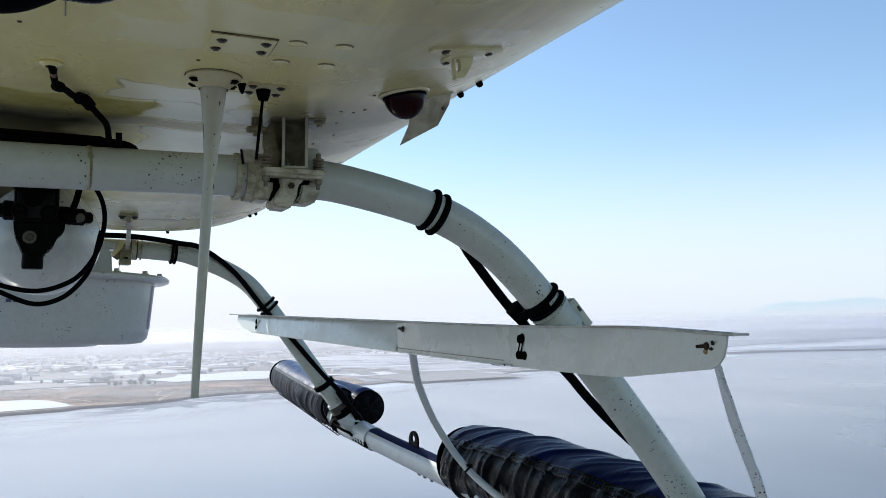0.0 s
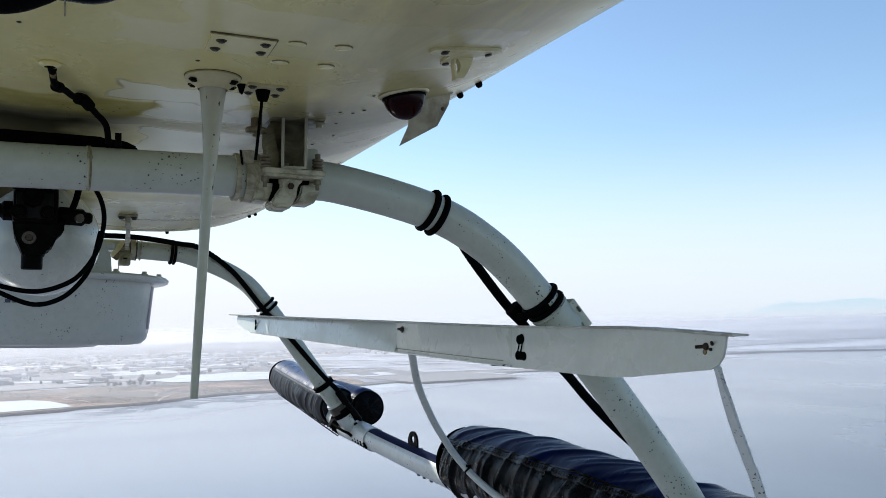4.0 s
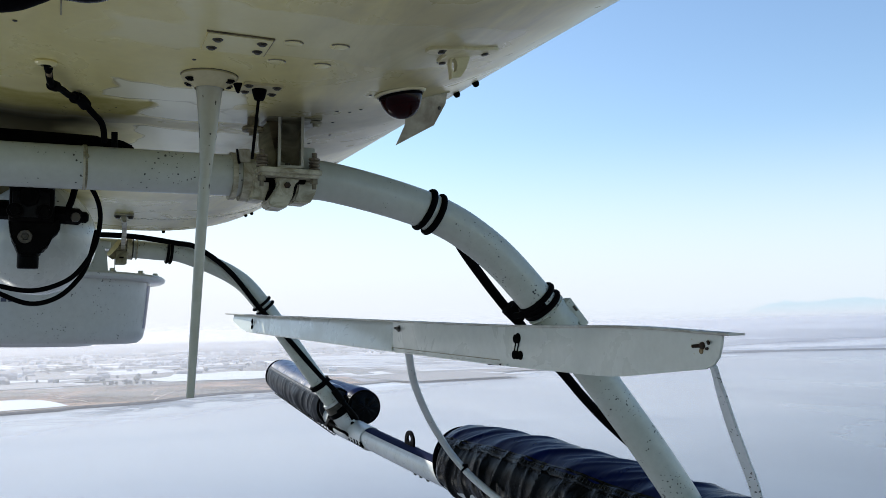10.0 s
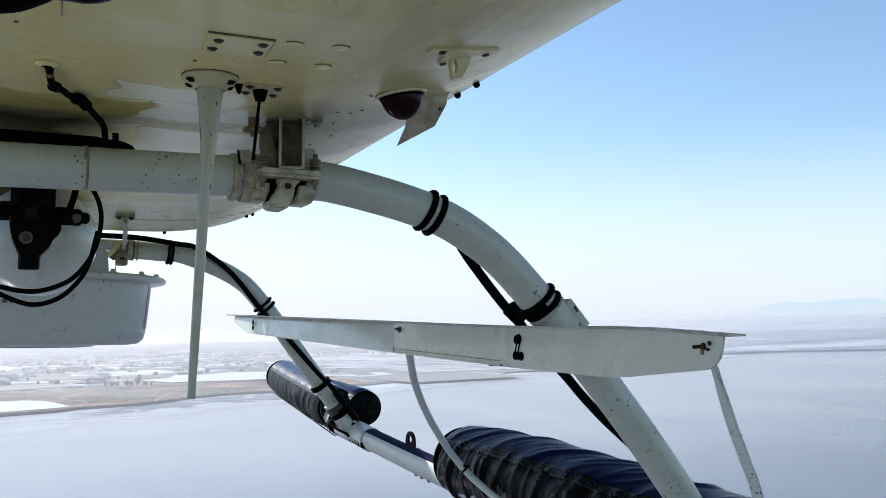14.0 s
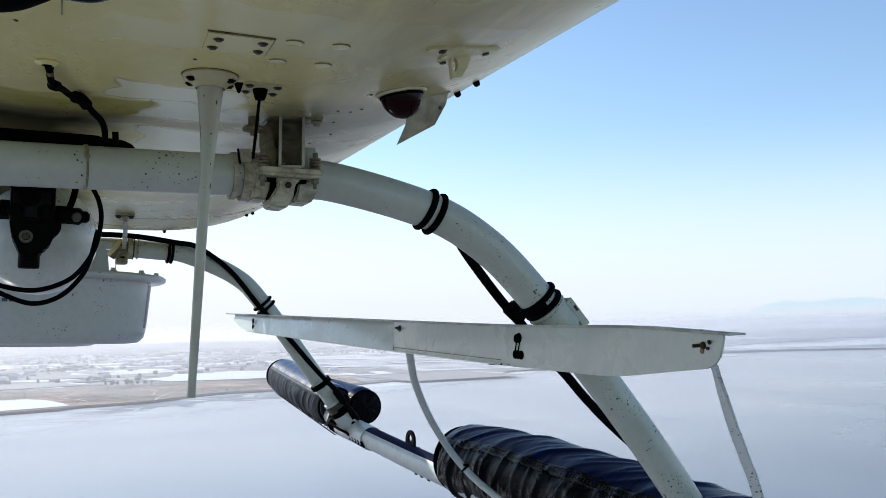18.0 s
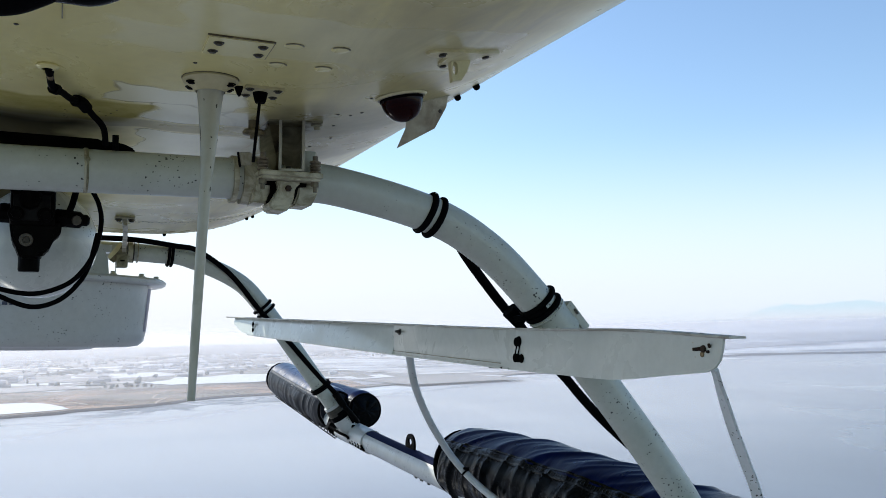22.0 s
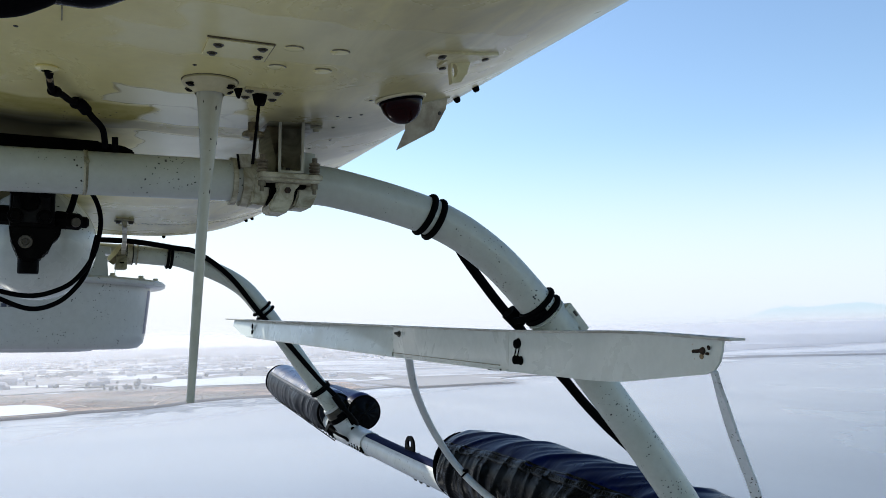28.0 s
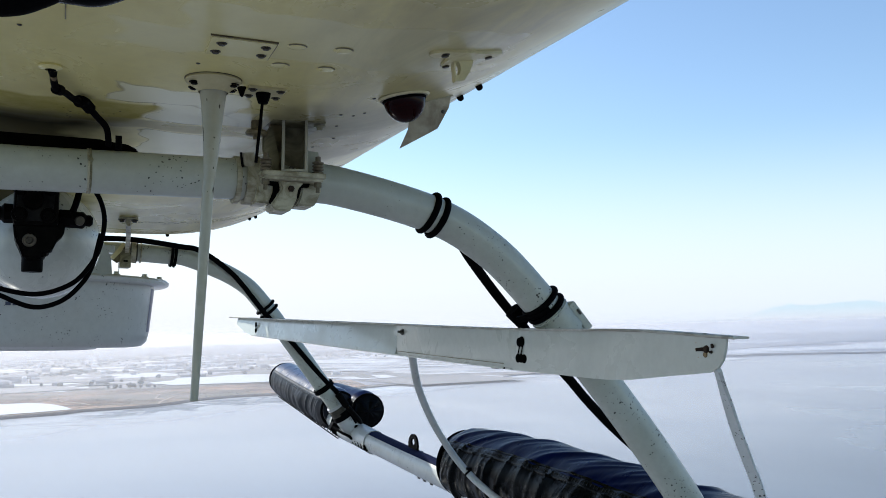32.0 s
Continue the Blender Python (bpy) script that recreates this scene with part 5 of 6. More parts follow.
    put("flange_nut", lathe([(0, 0.008), (0.005, 0.008), (0.006, 0.003), (0.0095, 0.0025), (0.0105, 0.0)], (0.452, 1.515, 0.3585), (0, 0, -1), 16), OLIVE)
    put("centre_bolt", lathe([(0, 0.006), (0.0045, 0.006), (0.0055, 0.004), (0.0055, 0.0)], (0.4045, 1.5158, 0.249), (0, -1, 0), 6), RUST)
    put("channel_bolt", lathe([(0, 0.007), (0.004, 0.007), (0.0045, 0.0)], (0.407, 1.525, 0.2805), (0, 0, 1), 10), STEEL)


near_bracket = part("bracket", box(0.405, 0.44, 1.60, 1.66, 0.28, 0.366, 0.003), FITTING, gear, "cream clamp bracket with spring washers")
saddle_bracket(near_bracket, (0, 0, 0))
far_bracket = part("bracket", merged(sweep([(0.288, 2.905, 0.352), (0.325, 3.25, 0.345), (0.352, 3.55, 0.336), (0.366, 3.70, 0.330)], [(-0.007, -0.010), (0.007, -0.010), (0.007, 0.010), (-0.007, 0.010)], 3), sheet([(0.281, 2.90, 0.36), (0.294, 2.90, 0.36), (0.295, 2.90, 0.335), (0.284, 2.90, 0.335)], (0, 0.02, 0), 0.002)), FITTING, gear, "cream hanger and clamp of the far cross tube")
part("foot", box(0.262, 0.314, 2.885, 2.94, 0.354, 0.360, 0.002), FITTING, far_bracket)
for x in (0.270, 0.306):
    part("foot_bolt", lathe([(0, 0.008), (0.0055, 0.008), (0.007, 0.005), (0.007, 0.0025), (0.010, 0.0025), (0.010, 0.0)], (x, 2.90, 0.353), (0, 0, -1), 8), BOLT, far_bracket)
part("clamp_block", merged(box(0.338, 0.378, 3.66, 3.72, 0.268, 0.318, 0.005), box(0.342, 0.374, 3.655, 3.70, 0.318, 0.334, 0.003)), OLIVE, far_bracket)
# dark solids stand in for the shade in the clamp's slot and gap
part("clamp_slot", box(0.351, 0.366, 3.6555, 3.661, 0.289, 0.295, 0.001), HOLE, far_bracket)
part("clamp_gap", box(0.345, 0.372, 3.6535, 3.66, 0.334, 0.350, 0.002), OILY, far_bracket)
part("brace", sheet([(0.3055, 3.65, 0.3031), (0.347, 3.65, 0.3612), (0.3572, 3.65, 0.3532), (0.3422, 3.65, 0.3253), (0.3156, 3.65, 0.2951)], (0, 0.02, 0), 0.002), CAST, far_bracket)
# dark plate put in for the shade under the brace
part("brace_shade_plate", sheet([(0.312, 3.67, 0.296), (0.350, 3.67, 0.335), (0.350, 3.67, 0.300), (0.330, 3.67, 0.284)], (0, 0.01, 0), 0.001), OILY, far_bracket)
for x, wide in ((0.3925, 0.010), (0.42, 0.002)):
    part("collar", lathe([(0.034, -wide), (0.0405, -wide), (0.0405, wide), (0.034, wide)], (x, 3.75, 0.333), (1, 0, -0.03), 32), FITTING, far_bracket)
for x in (0.381, 0.404):
    part("clamp_band", ring((x, 3.75, 0.3335), (1, 0, -0.03), 0.0395, 0.0028, 32), BOLT, far_bracket, "dark clamp band")
part("drip_wire", tube([(0.338, 3.67, 0.285), (0.336, 3.67, 0.245)], 0.0012, 1, 8, (0, 1, 0)), STEEL, far_bracket)

# rubber rings round the tubes
def bands(parent, at, axis, offs, radius=0.0365, r=0.0055):
    a = Vector(axis).normalized()
    for o in offs:
        part("rubber_band", ring(Vector(at) + a * o, a, radius, r), RUBBER, parent, "black rubber band")


bands(near_tube, (0.688, 1.58, 0.228), (0.92, 0.0, -0.40), (-0.010, 0.010), 0.0355, 0.0062)
bands(near_tube, (0.919, 1.58, 0.066), (0.70, 0, -0.71), (-0.012, 0.007), 0.0362, 0.0058)
bands(far_tube, (0.54, 3.75, 0.324), (1, 0, -0.07), (-0.006, 0.007), 0.0385, 0.0055)
bands(far_tube, (0.912, 3.75, 0.124), (0.66, 0, -0.75), (-0.012, 0.010), 0.0385, 0.006)
bands(far_tube, (1.150, 3.75, -0.19), (0.6, 0, -0.8), (-0.007, 0.004), 0.0395, 0.0055)
# clamp on the near leg
part("leg_clamp", merged(tube([(0.928, 1.58, 0.056), (0.968, 1.58, 0.014)], 0.0385, 1, 32, (0, 1, 0)), box(0.954, 1.018, 1.555, 1.605, 0.038, 0.055, 0.003, (0, 49, 0))), TUBE, near_tube, "white clamp sleeve with a hinge plate")
part("sleeve_lip", ring((0.931, 1.58, 0.053), (0.70, 0, -0.71), 0.0385, 0.0022), TUBE, near_tube)
part("slot", box(0.975, 0.987, 1.552, 1.556, 0.053, 0.0575, 0.001, (0, 49, 0)), BOLT, near_tube)

# ---- hoses of the floats ----
line = thing("inflation_hose", (0.39, 3.7, 0.377), "black inflation hose strapped along the cross tube", "hose")
part("hose_line", tube([(0.20, 3.69, 0.375), (0.389, 3.70, 0.376), (0.555, 3.705, 0.358), (0.64, 3.705, 0.342), (0.765, 3.705, 0.255), (0.887, 3.705, 0.112), (0.998, 3.71, 0.000), (1.135, 3.72, -0.150), (1.215, 3.72, -0.228), (1.28, 3.71, -0.33)], 0.0102, 6, 14, (0, 1, 0)), RUBBER, line)
part("end_joint", tube([(1.190, 3.69, -0.212), (1.225, 3.68, -0.262)], 0.015, 2, 14, (0, 1, 0)), DARK, line, "dark metal hose joint")
part("outlet", tube([(1.225, 3.68, -0.262), (1.262, 3.69, -0.298), (1.30, 3.73, -0.335), (1.31, 3.80, -0.362)], 0.010, 5, 12, (0, 1, 0)), DARK, line, "dark metal outlet pipe")
part("tie_wrap", tube([(1.222, 3.75, -0.285), (1.240, 3.75, -0.311)], 0.0425, 2, 28, (0, 1, 0)), RUBBER, line, "black wrap round the leg")
part("elbow", merged(tube([(1.255, 3.90, -0.345), (1.262, 3.83, -0.36), (1.27, 3.78, -0.372)], 0.016, 3, 12), box(1.245, 1.275, 3.87, 3.93, -0.372, -0.345, 0.004)), DARK, line, "dark metal elbow")
line2 = thing("inflation_hose", (0.77, 1.62, 0.17), "black inflation hose behind the curved cross tube", "hose")
part("hose_line", tube([(0.74, 1.66, 0.25), (0.787, 1.69, 0.204), (0.818, 1.70, 0.166), (0.863, 1.70, 0.111), (0.903, 1.70, 0.066), (0.929, 1.70, 0.041), (0.978, 1.70, -0.014), (1.042, 1.70, -0.074), (1.085, 1.70, -0.119), (1.129, 1.70, -0.161), (1.167, 1.69, -0.198), (1.21, 1.66, -0.245)], 0.0096, 6, 14, (0, 1, 0)), RUBBER, line2)
part("tie_knot", merged(tube([(0.890, 1.655, 0.060), (0.918, 1.655, 0.036)], 0.0165, 3, 14, (0, 1, 0)), tube([(0.873, 1.60, 0.040), (0.895, 1.56, 0.048), (0.912, 1.545, 0.060)], 0.0065, 4, 10, (0, 1, 0)), tube([(0.905, 1.66, 0.055), (0.915, 1.62, 0.062), (0.93, 1.56, 0.07)], 0.006, 3, 10, (0, 1, 0))), RUBBER, line2, "knotted black rubber strap")


# ---- float covers ----
def smooth(a, b, x):
    k = max(0.0, min(1.0, (x - a) / (b - a)))
    return k * k * (3 - 2 * k)


def float_roll(ob, axis_points, radius, seed, seam_at, cloths, near):
    """A rolled cover: long slanting folds over the top, pleats under the laced seam."""
    line_ = rounded(axis_points, 80 if near else 44)
    last = len(line_) - 1
    run = [0.0]
    for a, b in zip(line_, line_[1:]):
        run.append(run[-1] + (b - a).length)

    def frame_at(i):
        t = (line_[min(i + 1, last)] - line_[max(i - 1, 0)]).normalized()
        s = t.cross(Vector((0, 0, 1))).normalized()
        return s, s.cross(t)

    def ridge(*at_):
        return 1 - math.sqrt(noise.noise(Vector(at_)) ** 2 + 0.004)

    def swell(i, m):
        """Radius at a ring for an angle m, counted from +x over the top."""
        w = (math.cos(m), math.sin(m))
        edge = min(run[i], run[-1] - run[i])
        cap = (0.86 if near else 0.82) + (0.14 if near else 0.18) * smooth(0.0, 0.07, edge)
        under = smooth(seam_at - 0.05, seam_at + 0.12, m) * (1 - smooth(5.0, 5.6, m))
        f = run[i] + (0.11 if near else 0.06) * (m - 1.6) + 0.07 * noise.noise(Vector((run[i] * 4, m, seed)))
        soft = noise.noise(Vector((f * 3.6, 0.5 * w[0], 0.5 * w[1] + seed)))
        fold = ridge(f * (7.5 if near else 9), 0.5 * w[0] + seed, 0.5 * w[1]) ** 4
        fine = ridge(f * 17, 0.9 * w[0] + seed, 0.9 * w[1]) ** 5
        g = run[i] + (0.05 if near else -0.02) * (m - 3.2)
        pleat = ridge(g * 13, 0.45 * w[0], 0.45 * w[1] - seed) ** 5
        crease = ridge(g * 29, 0.7 * w[0] + 3, 0.7 * w[1] - seed) ** 4
        if near:
            top = 0.06 * soft + 0.085 * (fold - 0.3) + 0.03 * fine
            low = 0.03 * soft + 0.15 * (pleat - 0.35) + 0.055 * crease
        else:
            # the far cover is taut but for the gathered end at the leg
            slack = 0.28 + 1.1 * (1 - smooth(0.35, 0.72, run[i] / run[-1]))
            top = 0.04 * soft + 0.02 * (fold - 0.3)
            low = 0.02 * soft + (0.13 * (pleat - 0.35) + 0.03 * crease) * slack
        return radius * cap * (1 + top * (1 - under) + low * under)

    bm, lower = bmesh.new(), bmesh.new()
    n = 200 if near else 84
    split = round(n * seam_at / (2 * math.pi)), round(n * 5.4 / (2 * math.pi))
    rings = {bm: [], lower: []}
    for i, p in enumerate(line_):
        s, u = frame_at(i)
        side = 1 if s.x > 0 else -1
        spots = [p + (s * side * math.cos(2 * math.pi * j / n) + u * math.sin(2 * math.pi * j / n)) * swell(i, 2 * math.pi * j / n) for j in range(n)]
        for mesh in (bm, lower):
            rings[mesh].append([mesh.verts.new(q) for q in spots])
    for i in range(last):
        for j in range(n):
            mesh = lower if split[0] <= j < split[1] else bm
            a, b = rings[mesh][i], rings[mesh][i + 1]
            mesh.faces.new((a[j], a[(j + 1) % n], b[(j + 1) % n], b[j]))
    for i in (0, last):
        out = (line_[i] - line_[1 if i == 0 else last - 1]).normalized()
        row = rings[lower][i]
        for k in (0.8, 0.55, 0.28):
            inner = []
            for j in range(n):
                gather = noise.noise(Vector((2.2 * math.cos(2 * math.pi * j / n), 2.2 * math.sin(2 * math.pi * j / n), seed + k)))
                inner.append(lower.verts.new(line_[i] + (rings[lower][i][j].co - line_[i]) * k + out * radius * (1 - k * k) * (0.22 + 0.16 * gather)))
            for j in range(n):
                lower.faces.new((row[j], row[(j + 1) % n], inner[(j + 1) % n], inner[j]))
            row = inner
        c = lower.verts.new(line_[i] + out * radius * 0.2)
        for j in range(n):
            lower.faces.new((row[j], row[(j + 1) % n], c))
    for mesh in (bm, lower):
        bmesh.ops.delete(mesh, geom=[v for v in mesh.verts if not v.link_faces], context="VERTS")
    part("cover", bm, cloths[0], ob, "", 75)
    part("flap", lower, cloths[1], ob, "gathered grey-black cloth flap", 75)
    for end, nxt in ((line_[0], line_[2]), (line_[-1], line_[-3])):
        part("end_piping", ring(end + (nxt - end) * 0.5, nxt - end, radius * (0.90 if near else 0.87), 0.006, 40), RUBBER, ob, "black rolled edge")
    for at_, wide, name in ((seam_at - 0.11, 0.0035, "seam_edge"), (seam_at + 0.10, 0.0035, "seam_edge"), (seam_at, 0.012, "seam_band")):
        pts, outs = [], []
        for i in range(3, last - 2):
            s, u = frame_at(i)
            side = 1 if s.x > 0 else -1
            d = s * side * math.cos(at_) + u * math.sin(at_)
            pts.append(line_[i] + d * (swell(i, at_) + (0.0006 if wide > 0.01 else 0.0012)))
            outs.append(d)
        strip = bmesh.new()
        rows = []
        for i, (p, d) in enumerate(zip(pts, outs)):
            along_ = (pts[min(i + 1, len(pts) - 1)] - pts[max(i - 1, 0)]).normalized()
            across = along_.cross(d).normalized()
            rows.append([strip.verts.new(p + across * a + d * b) for a, b in ((-wide, -0.002), (-wide * 0.7, 0.0008), (wide * 0.7, 0.0008), (wide, -0.002))])
        for p, q in zip(rows, rows[1:]):
            for j in range(3):
                strip.faces.new((p[j], q[j], q[j + 1], p[j + 1]))
        part(name, strip, cloths[1], ob)
    gone = 0.0
    for i in range(len(pts) - 1):
        gone += (pts[i + 1] - pts[i]).length
        if near and gone > 0.013:
            gone -= 0.013
            piece("stitch", "stitch", lambda: box(-0.0009, 0.0009, -0.0045, 0.0045, -0.001, 0.0006, 0.0003), THREAD, ob, pts[i] + outs[i] * 0.0008, outs[i])
    return ob


near_bag = thing("float_bag", (1.33, 2.0, -0.40), "rolled emergency float in wrinkled navy-black cloth cover on the skid", "float bag", "float bags on the skid")
float_roll(near_bag, [(1.335, 2.80, -0.392), (1.335, 2.4, -0.388), (1.335, 1.9, -0.408), (1.335, 1.4, -0.43), (1.335, 0.8, -0.46)], 0.112, 2.0, 2.50, (CLOTH, FLAP), True)
far_bag = thing("float_bag", (1.35, 4.5, -0.28), "rolled emergency float in dark cloth cover with sunlit top", "float bag", "float bags on the skid")
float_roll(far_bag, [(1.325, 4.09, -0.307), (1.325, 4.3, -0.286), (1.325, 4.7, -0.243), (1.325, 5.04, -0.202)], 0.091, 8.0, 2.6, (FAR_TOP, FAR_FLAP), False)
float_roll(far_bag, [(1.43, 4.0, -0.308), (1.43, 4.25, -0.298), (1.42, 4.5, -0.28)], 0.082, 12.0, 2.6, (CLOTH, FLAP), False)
for y, z in ((3.955, -0.362), (3.975, -0.359)):
    part("strap", ring((1.306, y, z), (0.02, 1, 0.08), 0.046, 0.010), RUBBER, far_bag, "black strap round the skid")
rail = [(1.255, 4.886, -0.288), (1.255, 4.560, -0.327), (1.255, 4.179, -0.374), (1.255, 3.883, -0.410)]
part("lacing_rail", tube(rail, 0.0026, 4, 10), RUBBER, far_bag, "thin black lacing rail under the cover")
for p in rounded(rail, 7):
    piece("rail_clip", "rail_clip", lambda: box(-0.0012, 0.0012, -0.002, 0.002, -0.002, 0.010, 0.0005), RUBBER, far_bag, p + Vector((0.004, 0, 0.003)), (0.5, 0, 1))

# ---- step pan with its struts ----
step = thing("boarding_step", (0.9, 1.6, -0.06), "long white sheet-metal boarding step with dark bolt holes", "step")


def step_x(y):
    return 0.93 - 0.05 * (y - 1)


def step_panel(y_z_top, y_z_low, thick):
    outline = [(step_x(y), y, z) for y, z in y_z_top] + [(step_x(y), y, z) for y, z in reversed(y_z_low)]
    return sheet(outline, (thick, 0, 0), 0.0)


front = part("front_panel", step_panel([(1.078, 0.004), (1.2, 0.012), (1.325, 0.0165), (1.5, 0.019), (1.668, 0.0215)], [(1.0805, -0.012), (1.086, -0.028), (1.097, -0.040), (1.115, -0.0465), (1.2, -0.054), (1.30, -0.0635), (1.345, -0.0655), (1.4, -0.065), (1.5, -0.062), (1.668, -0.0575)], 0.004), PAN, step)
rear = part("rear_panel", step_panel([(1.6685, 0.0215), (2.2, 0.0385), (2.222, 0.0392)], [(1.6685, -0.0535), (2.2, -0.0335), (2.222, -0.0327)], 0.004), PAN, step)
# same paint, tilted back so that it looks brighter in the camera's view
outline = [(step_x(y) + 0.012, y, z) for y, z in ((2.2225, 0.0392), (2.8, 0.058), (3.4, 0.0775), (3.78, 0.0905))] + [(step_x(y) - 0.004, y, z) for y, z in ((3.74, 0.065), (3.63, 0.034), (3.55, 0.023), (3.4, 0.0165), (2.8, -0.009), (2.2225, -0.0327))]
tail = part("tail_panel", sheet(outline, (0.004, 0, 0)), PAN, step, "tail panel leaning back to the sky")
bmv = [(step_x(y) - 0.006, y, z) for y, z in ((1.052, 0.0045), (1.12, 0.0085), (1.2, 0.0135), (1.325, 0.0185), (1.67, 0.0235), (2.2, 0.0405), (2.8, 0.060), (3.4, 0.0795), (3.83, 0.094))]
part("top_lip", sweep(bmv, [(-0.006, -0.0012), (-0.005, -0.0026), (-0.003, -0.0032), (-0.001, -0.0026), (0.024, -0.0020), (0.024, 0.0012), (-0.004, 0.0014), (-0.0058, 0.0006)], 2), LIP, step)
part("bottom_lip", sweep([(step_x(y) + 0.012, y, z) for y, z in ((1.67, -0.0555), (2.2, -0.0355), (2.8, -0.011), (3.4, 0.0145), (3.55, 0.021))], [(-0.015, -0.0018), (0.008, -0.0018), (0.008, 0.0018), (-0.015, 0.0018)], 2), PAN, step)
# thin dark strip stands in for the shadow line above the lower lip
part("lip_shadow", sweep([(step_x(y) - 0.0012, y, z) for y, z in ((1.70, -0.0455), (2.2, -0.0265), (2.8, -0.002), (3.4, 0.0235), (3.5, 0.027))], [(-0.0008, -0.0008), (0.0008, -0.0008), (0.0008, 0.0008), (-0.0008, 0.0008)], 2), OLIVE, rear, "dark strip for the shadow line above the lower lip")
part("seal_patch", box(0.892, 0.897, 1.69, 1.75, -0.0565, -0.0525, 0.0015), RUBBER, rear, "black sealant patch")


# raised black disc; the dark inside the hole is put into its colour
def dark_hole(parent, y, z, r):
    piece("bolt_hole", "hole_%.3f" % r, lambda: lathe([(0, 0.0022), (r * 0.5, 0.0026), (r, 0.0012), (r * 1.05, 0.0)], n=18), HOLE, parent, (step_x(y) - 0.0004, y, z), (-1, -0.05, 0))


for y, z, r in ((1.631, -0.002, 0.0098), (1.640, -0.003, 0.0085), (1.634, -0.034, 0.0095), (1.644, -0.034, 0.0085), (1.622, -0.035, 0.0085)):
    dark_hole(front, y, z, r)
for a in (0, 1):
    part("scratch", sweep([(step_x(1.63) - 0.0015, 1.638 - 0.012 * a, -0.011), (step_x(1.63) - 0.0015, 1.645 - 0.012 * a, -0.028)], circle(0.0012, 6), 1, (1, 0, 0)), HOLE, front)
for y, z in ((3.48, 0.058), (3.482, 0.036)):
    dark_hole(tail, y, z, 0.0105)
piece("bolt_tip", "tip", lambda: merged(hex_bolt(0.0055, 0.006), lathe([(0, 0.013), (0.003, 0.013), (0.003, 0.0)], n=10)), STEEL, rear, (step_x(2.186) - 0.0005, 2.186, 0.021), (-1, -0.1, 0.1))
part("rusty_bolt", merged(lathe([(0, 0.004), (0.004, 0.004), (0.0052, 0.0025), (0.006, 0.0)], (step_x(1.115), 1.119, -0.0125), (-1, -0.2, 0), 12), lathe([(0, 0.011), (0.0026, 0.011), (0.0030, 0.0)], (step_x(1.125), 1.126, -0.0125), (-1, 0.8, -0.1), 10), lathe([(0, 0.007), (0.0022, 0.007), (0.0026, 0.0)], (step_x(1.11), 1.106, -0.009), (-1, -0.9, 0.6), 10), lathe([(0, 0.004), (0.002, 0.004), (0.0025, 0.0)], (step_x(1.11), 1.1085, -0.0165), (-1, -0.2, 0), 8)), RUST, front, "rusty bolt")
part("rust_stain", sheet([(step_x(y) - 0.0003, y, z) for y, z in ((1.113, -0.016), (1.116, -0.0185), (1.1185, -0.0220), (1.1205, -0.0195), (1.1235, -0.0200), (1.1265, -0.0180), (1.1235, -0.0165))], (0.0002, 0, 0)), STAIN, front, "brown rust stain")
for y, z in ((1.139, -0.011), (1.143, -0.0135), (1.137, -0.0245), (1.141, -0.003)):
    piece("rust_speck", "speck", lambda: lathe([(0, 0.0004), (0.0009, 0.0003), (0.0011, 0.0)], n=8), STAIN, front, (step_x(y), y, z), (-1, 0, 0))
part("washer", lathe([(0, 0.0016), (0.0035, 0.0016), (0.0045, 0.0)], (step_x(1.121), 1.1215, -0.0205), (-1, -0.1, 0), 12), BRASS, front, "pale brass washer")
part("lip_screw", lathe([(0, 0.0012), (0.003, 0.001), (0.0035, 0)], (step_x(1.1) - 0.008, 1.112, 0.0100), (0, 0, 1), 12), STEEL, step)
strut_pts = [(0.931, 1.106, -0.038), (0.984, 1.151, -0.083), (1.036, 1.190, -0.137), (1.089, 1.223, -0.197), (1.138, 1.251, -0.260), (1.27, 1.33, -0.47)]
part("strut", sweep(strut_pts, [(-0.0095, -0.002), (-0.0088, -0.003), (0.0088, -0.003), (0.0095, -0.002), (0.0095, 0.002), (0.0088, 0.003), (-0.0088, 0.003), (-0.0095, 0.002)], 5, (-0.80, -0.40, 0.35)), STRUT, step, "white flat strut with chipped paint")
strut_pts = [(0.885, 2.163, -0.03), (0.945, 2.265, -0.118), (1.035, 2.381, -0.216), (1.12, 2.458, -0.302), (1.158, 2.460, -0.348), (1.186, 2.427, -0.388), (1.204, 2.352, -0.421), (1.222, 2.263, -0.451)]
part("strut_clip", merged(ring((1.172, 2.445, -0.368), (0.5, -0.45, -0.72), 0.0098, 0.0028, 18), box(1.164, 1.176, 2.428, 2.442, -0.360, -0.352, 0.002)), RUBBER, step, "black rubber clip on the strut")
part("strut", tube(strut_pts, 0.0098, 6, 16, (0, 1, 0)), CLEAN, step, "white curved tube strut")

# ---- gas bottle with its valve ----
bottle = thing("gas_bottle", (0.044, 1.92, 0.183), "white spherical gas bottle with black hoses round it", "gas bottle")
R = 0.104
part("sphere", lathe([(R * math.sin(math.pi * i / 28), -R * math.cos(math.pi * i / 28)) for i in range(29)], (0.038, 1.92, 0.182), (0.05, 0.1, 1), 56), BOTTLE, bottle)
part("hanger", box(0.035, 0.05, 1.90, 1.94, 0.28, 0.362, 0.003), FITTING, bottle)
valve = thing("bottle_valve", (0.02, 1.74, 0.17), "black metal valve block with side plugs and brass ports", "valve")
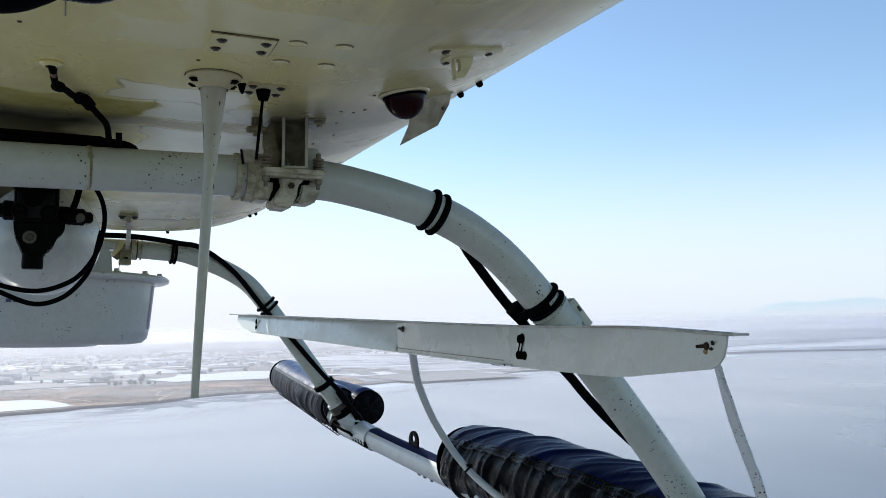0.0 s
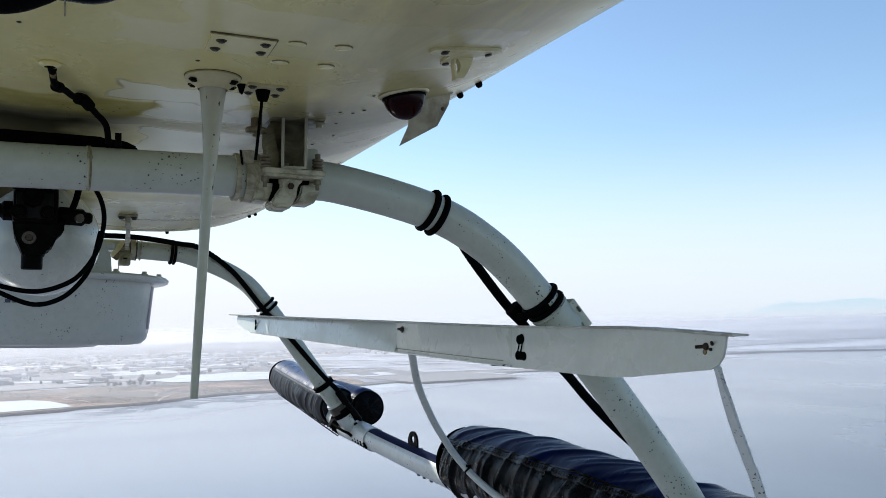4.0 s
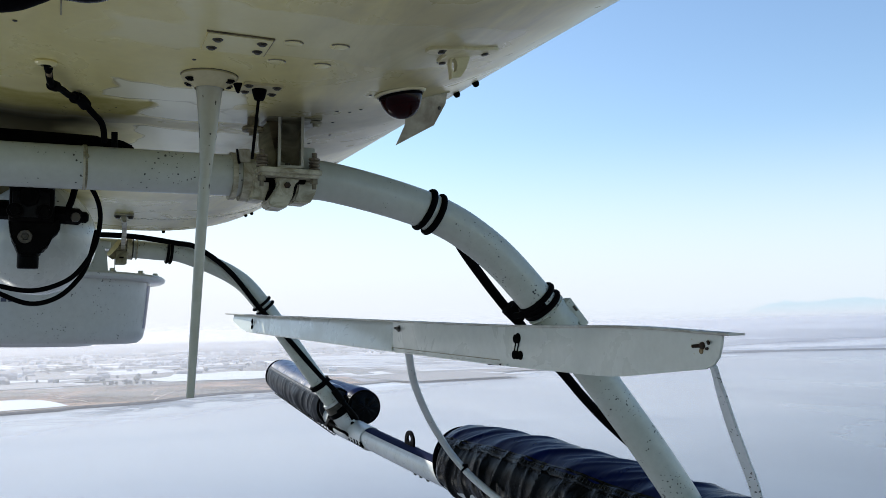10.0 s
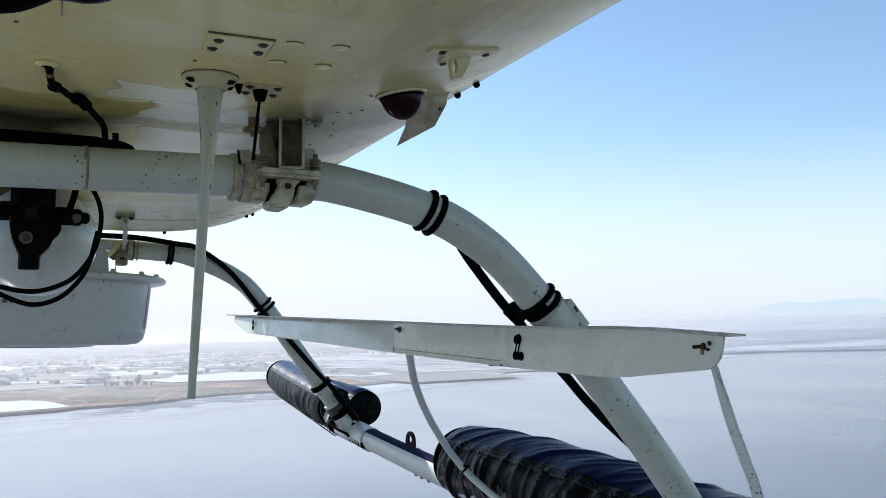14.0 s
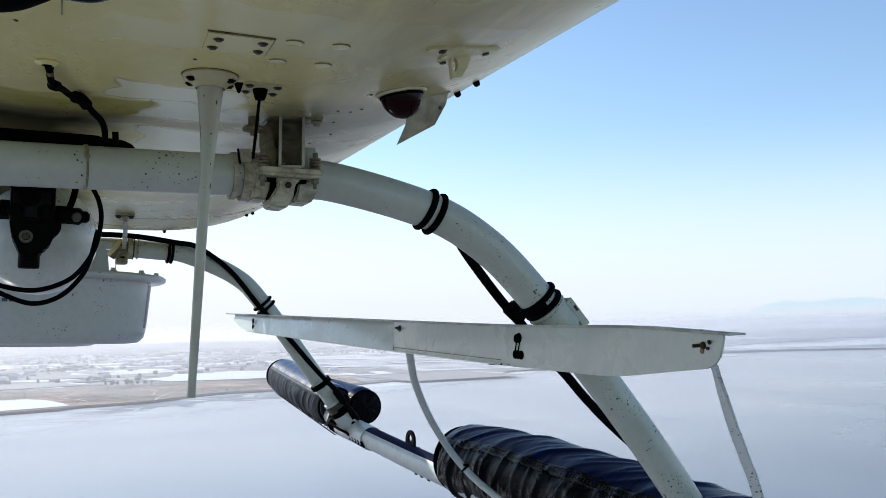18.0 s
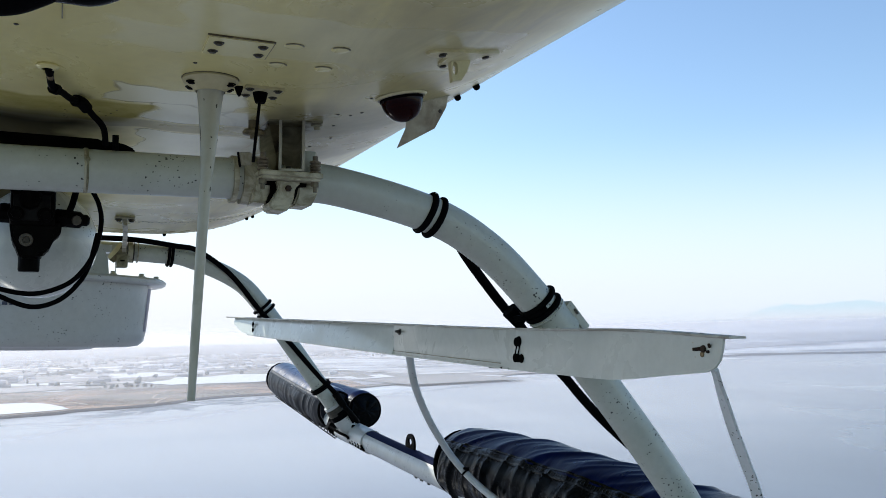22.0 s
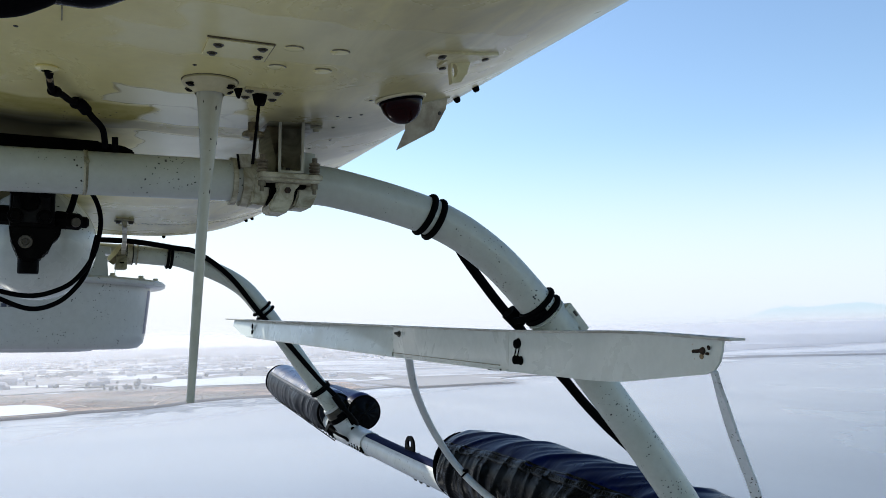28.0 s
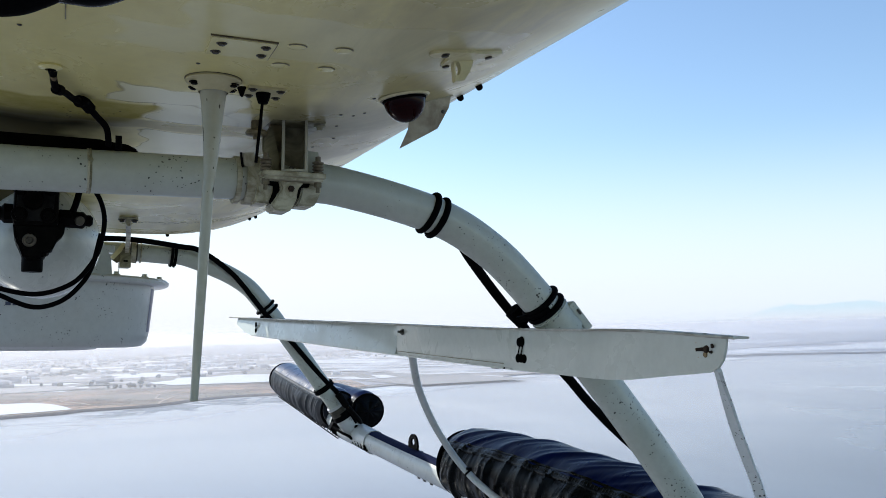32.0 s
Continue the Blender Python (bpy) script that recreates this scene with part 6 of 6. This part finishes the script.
part("block", merged(box(-0.012, 0.058, 1.70, 1.80, 0.19, 0.268, 0.006), sheet([(-0.012, 1.712, 0.195), (0.064, 1.712, 0.195), (0.064, 1.712, 0.184), (0.050, 1.712, 0.150), (0.038, 1.712, 0.143), (0.036, 1.712, 0.135), (0.006, 1.712, 0.135), (0.001, 1.712, 0.15), (-0.008, 1.712, 0.168)], (0, 0.08, 0), 0.004)), DARK, valve)
part("web", sheet([(0.0293, 1.714, 0.1386), (0.0401, 1.714, 0.1523), (0.0477, 1.714, 0.1583), (0.0681, 1.714, 0.1783), (0.0693, 1.714, 0.1966), (0.0274, 1.714, 0.1966)], (0, 0.05, 0), 0.003), DARK, valve)
part("stem", lathe([(0, 0.0), (0.016, 0.0), (0.017, 0.003), (0.017, 0.03), (0.014, 0.035), (0.014, 0.05)], (0.0205, 1.74, 0.115), (0, 0, 1), 24), DARK, valve)
part("side_plug", merged(lathe([(0.012, 0.0), (0.0145, 0.002), (0.0145, 0.05), (0.010, 0.055), (0.010, 0.062), (0.006, 0.066), (0, 0.066)], (0.048, 1.735, 0.208), (1, 0, -0.04), 8), lathe([(0.014, 0.0), (0.0165, 0.002), (0.0165, 0.018), (0.014, 0.02)], (0.058, 1.735, 0.208), (1, 0, -0.04), 6)), DARK, valve)
part("side_plug", lathe([(0.012, 0.0), (0.0165, 0.002), (0.0165, 0.02), (0.012, 0.024), (0.012, 0.04), (0, 0.04)], (-0.006, 1.735, 0.212), (-1, 0, 0), 8), DARK, valve)
part("plug_tip", lathe([(0, 0.004), (0.0075, 0.004), (0.0085, 0.0)], (0.092, 1.722, 0.2035), (0.2, -1, -0.1), 12), TAN, valve, "dull brass fitting on the plug")
part("port", lathe([(0, 0.002), (0.005, 0.002), (0.006, 0.007), (0.0105, 0.007), (0.0115, 0.0)], (0.0145, 1.712, 0.166), (0, -1, -0.1), 20), TAN, valve, "dull brass port")
part("cap_nut", lathe([(0, 0.01), (0.015, 0.01), (0.018, 0.004), (0.018, 0.0)], (0.018, 1.70, 0.232), (0, -1, 0), 8), DARK, valve)
part("face_plate", box(-0.007, 0.050, 1.697, 1.7015, 0.197, 0.262, 0.002), PLATE, valve, "worn dark grey face plate")
for x, z in ((-0.002, 0.252), (0.044, 0.252), (-0.002, 0.207), (0.042, 0.207)):
    piece("valve_bolt", "vbolt", lambda: hex_bolt(0.0088, 0.009), DARK, valve, (x, 1.697, z), (0, -1, 0))
part("pipe", tube([(0.092, 1.75, 0.262), (0.086, 1.74, 0.235), (0.078, 1.735, 0.212)], 0.0055, 4, 12, (0, 1, 0)), RUBBER, valve)
loop = thing("bottle_hose", (0.05, 1.8, 0.08), "black rubber hoses looping under the gas bottle", "hose")
part("hose_line", tube([(-0.14, 1.78, 0.16), (-0.085, 1.77, 0.110), (-0.022, 1.76, 0.086), (0.031, 1.76, 0.079), (0.078, 1.76, 0.094), (0.106, 1.765, 0.119), (0.127, 1.77, 0.157), (0.136, 1.775, 0.206), (0.131, 1.78, 0.242), (0.115, 1.79, 0.275)], 0.0042, 6, 14, (0, 1, 0)), RUBBER, loop)
part("hose_line", tube([(-0.12, 1.79, 0.14), (-0.075, 1.775, 0.103), (-0.022, 1.77, 0.074), (0.027, 1.77, 0.057), (0.069, 1.77, 0.068), (0.100, 1.775, 0.097), (0.119, 1.785, 0.132), (0.132, 1.79, 0.19)], 0.0042, 6, 14, (0, 1, 0)), RUBBER, loop)

# ---- round equipment pod ----
pod = thing("equipment_pod", (0.02, 2.95, -0.01), "white drum-shaped equipment pod with a flanged lid", "equipment pod")
PX, PY = 0.02, 2.95
body = part("drum", lathe([(0, -0.020), (0.285, -0.020), (0.318, -0.016), (0.333, -0.002), (0.338, 0.02), (0.351, 0.155), (0.0, 0.155)], (PX, PY, 0), (0, 0, 1), 96), POD, pod)
part("lid_flange", lathe([(0, 0.155), (0.383, 0.155), (0.391, 0.159), (0.393, 0.167), (0.386, 0.173), (0.28, 0.181), (0, 0.181)], (PX, PY, 0), (0, 0, 1), 96), POD, pod)
for i in range(20):
    a = 2 * math.pi * i / 20
    piece("lid_bolt", "lidbolt", lambda: hex_bolt(0.007, 0.009), FITTING, pod, (PX + 0.37 * math.cos(a), PY + 0.37 * math.sin(a), 0.174), (0, 0, 1))
part("pylon", merged(sheet([(0.12, 2.92, 0.17), (0.252, 2.92, 0.17), (0.246, 2.92, 0.24), (0.225, 2.92, 0.285), (0.14, 2.92, 0.36), (0.10, 2.92, 0.36)], (0, 0.1, 0), 0.004), box(0.12, 0.26, 2.98, 3.04, 0.262, 0.285, 0.004)), POD, pod)
part("base_dish", lathe([(0, -0.028), (0.15, -0.0275), (0.19, -0.025), (0.205, -0.018)], (PX, PY, 0), (0, 0, 1), 64), POD, pod, "shallow pale dish under the drum")
decal = lathe([(0.3394, 0.025), (0.3508, 0.148)], (PX, PY, 0), (0, 0, 1), 24, -0.34, 0.0)
part("blue_decal", decal, BLUE, body, "blue decal")
for x, w in ((0.0, 0.012), (0.016, 0.008)):
    a = -math.pi / 2 - 0.135 + x * 3
    part("lettering_bar", sheet([(PX + 0.3475 * math.cos(a), PY + 0.3475 * math.sin(a), 0.088), (PX + 0.3475 * math.cos(a + w * 3), PY + 0.3475 * math.sin(a + w * 3), 0.088), (PX + 0.3475 * math.cos(a + w * 3), PY + 0.3475 * math.sin(a + w * 3), 0.097), (PX + 0.3475 * math.cos(a), PY + 0.3475 * math.sin(a), 0.097)], (0, 0.002, 0)), INK, body)

# ---- strap of the camera's mount, close by ----
strap = thing("mount_strap", (0.0, 0.43, 0.145), "black padded strap of the camera mount", "strap")
part("strap_roll", tube([(-0.045, 0.43, 0.1415), (-0.018, 0.43, 0.1425), (-0.006, 0.428, 0.1437), (0.003, 0.425, 0.1472), (0.012, 0.42, 0.1505), (0.03, 0.42, 0.154)], 0.0075, 6, 18), RUBBER, strap)
part("strap_end", tube([(0.007, 0.425, 0.1492), (0.016, 0.42, 0.1474), (0.026, 0.418, 0.1472), (0.037, 0.41, 0.150)], 0.0058, 6, 18), FLAP, strap)
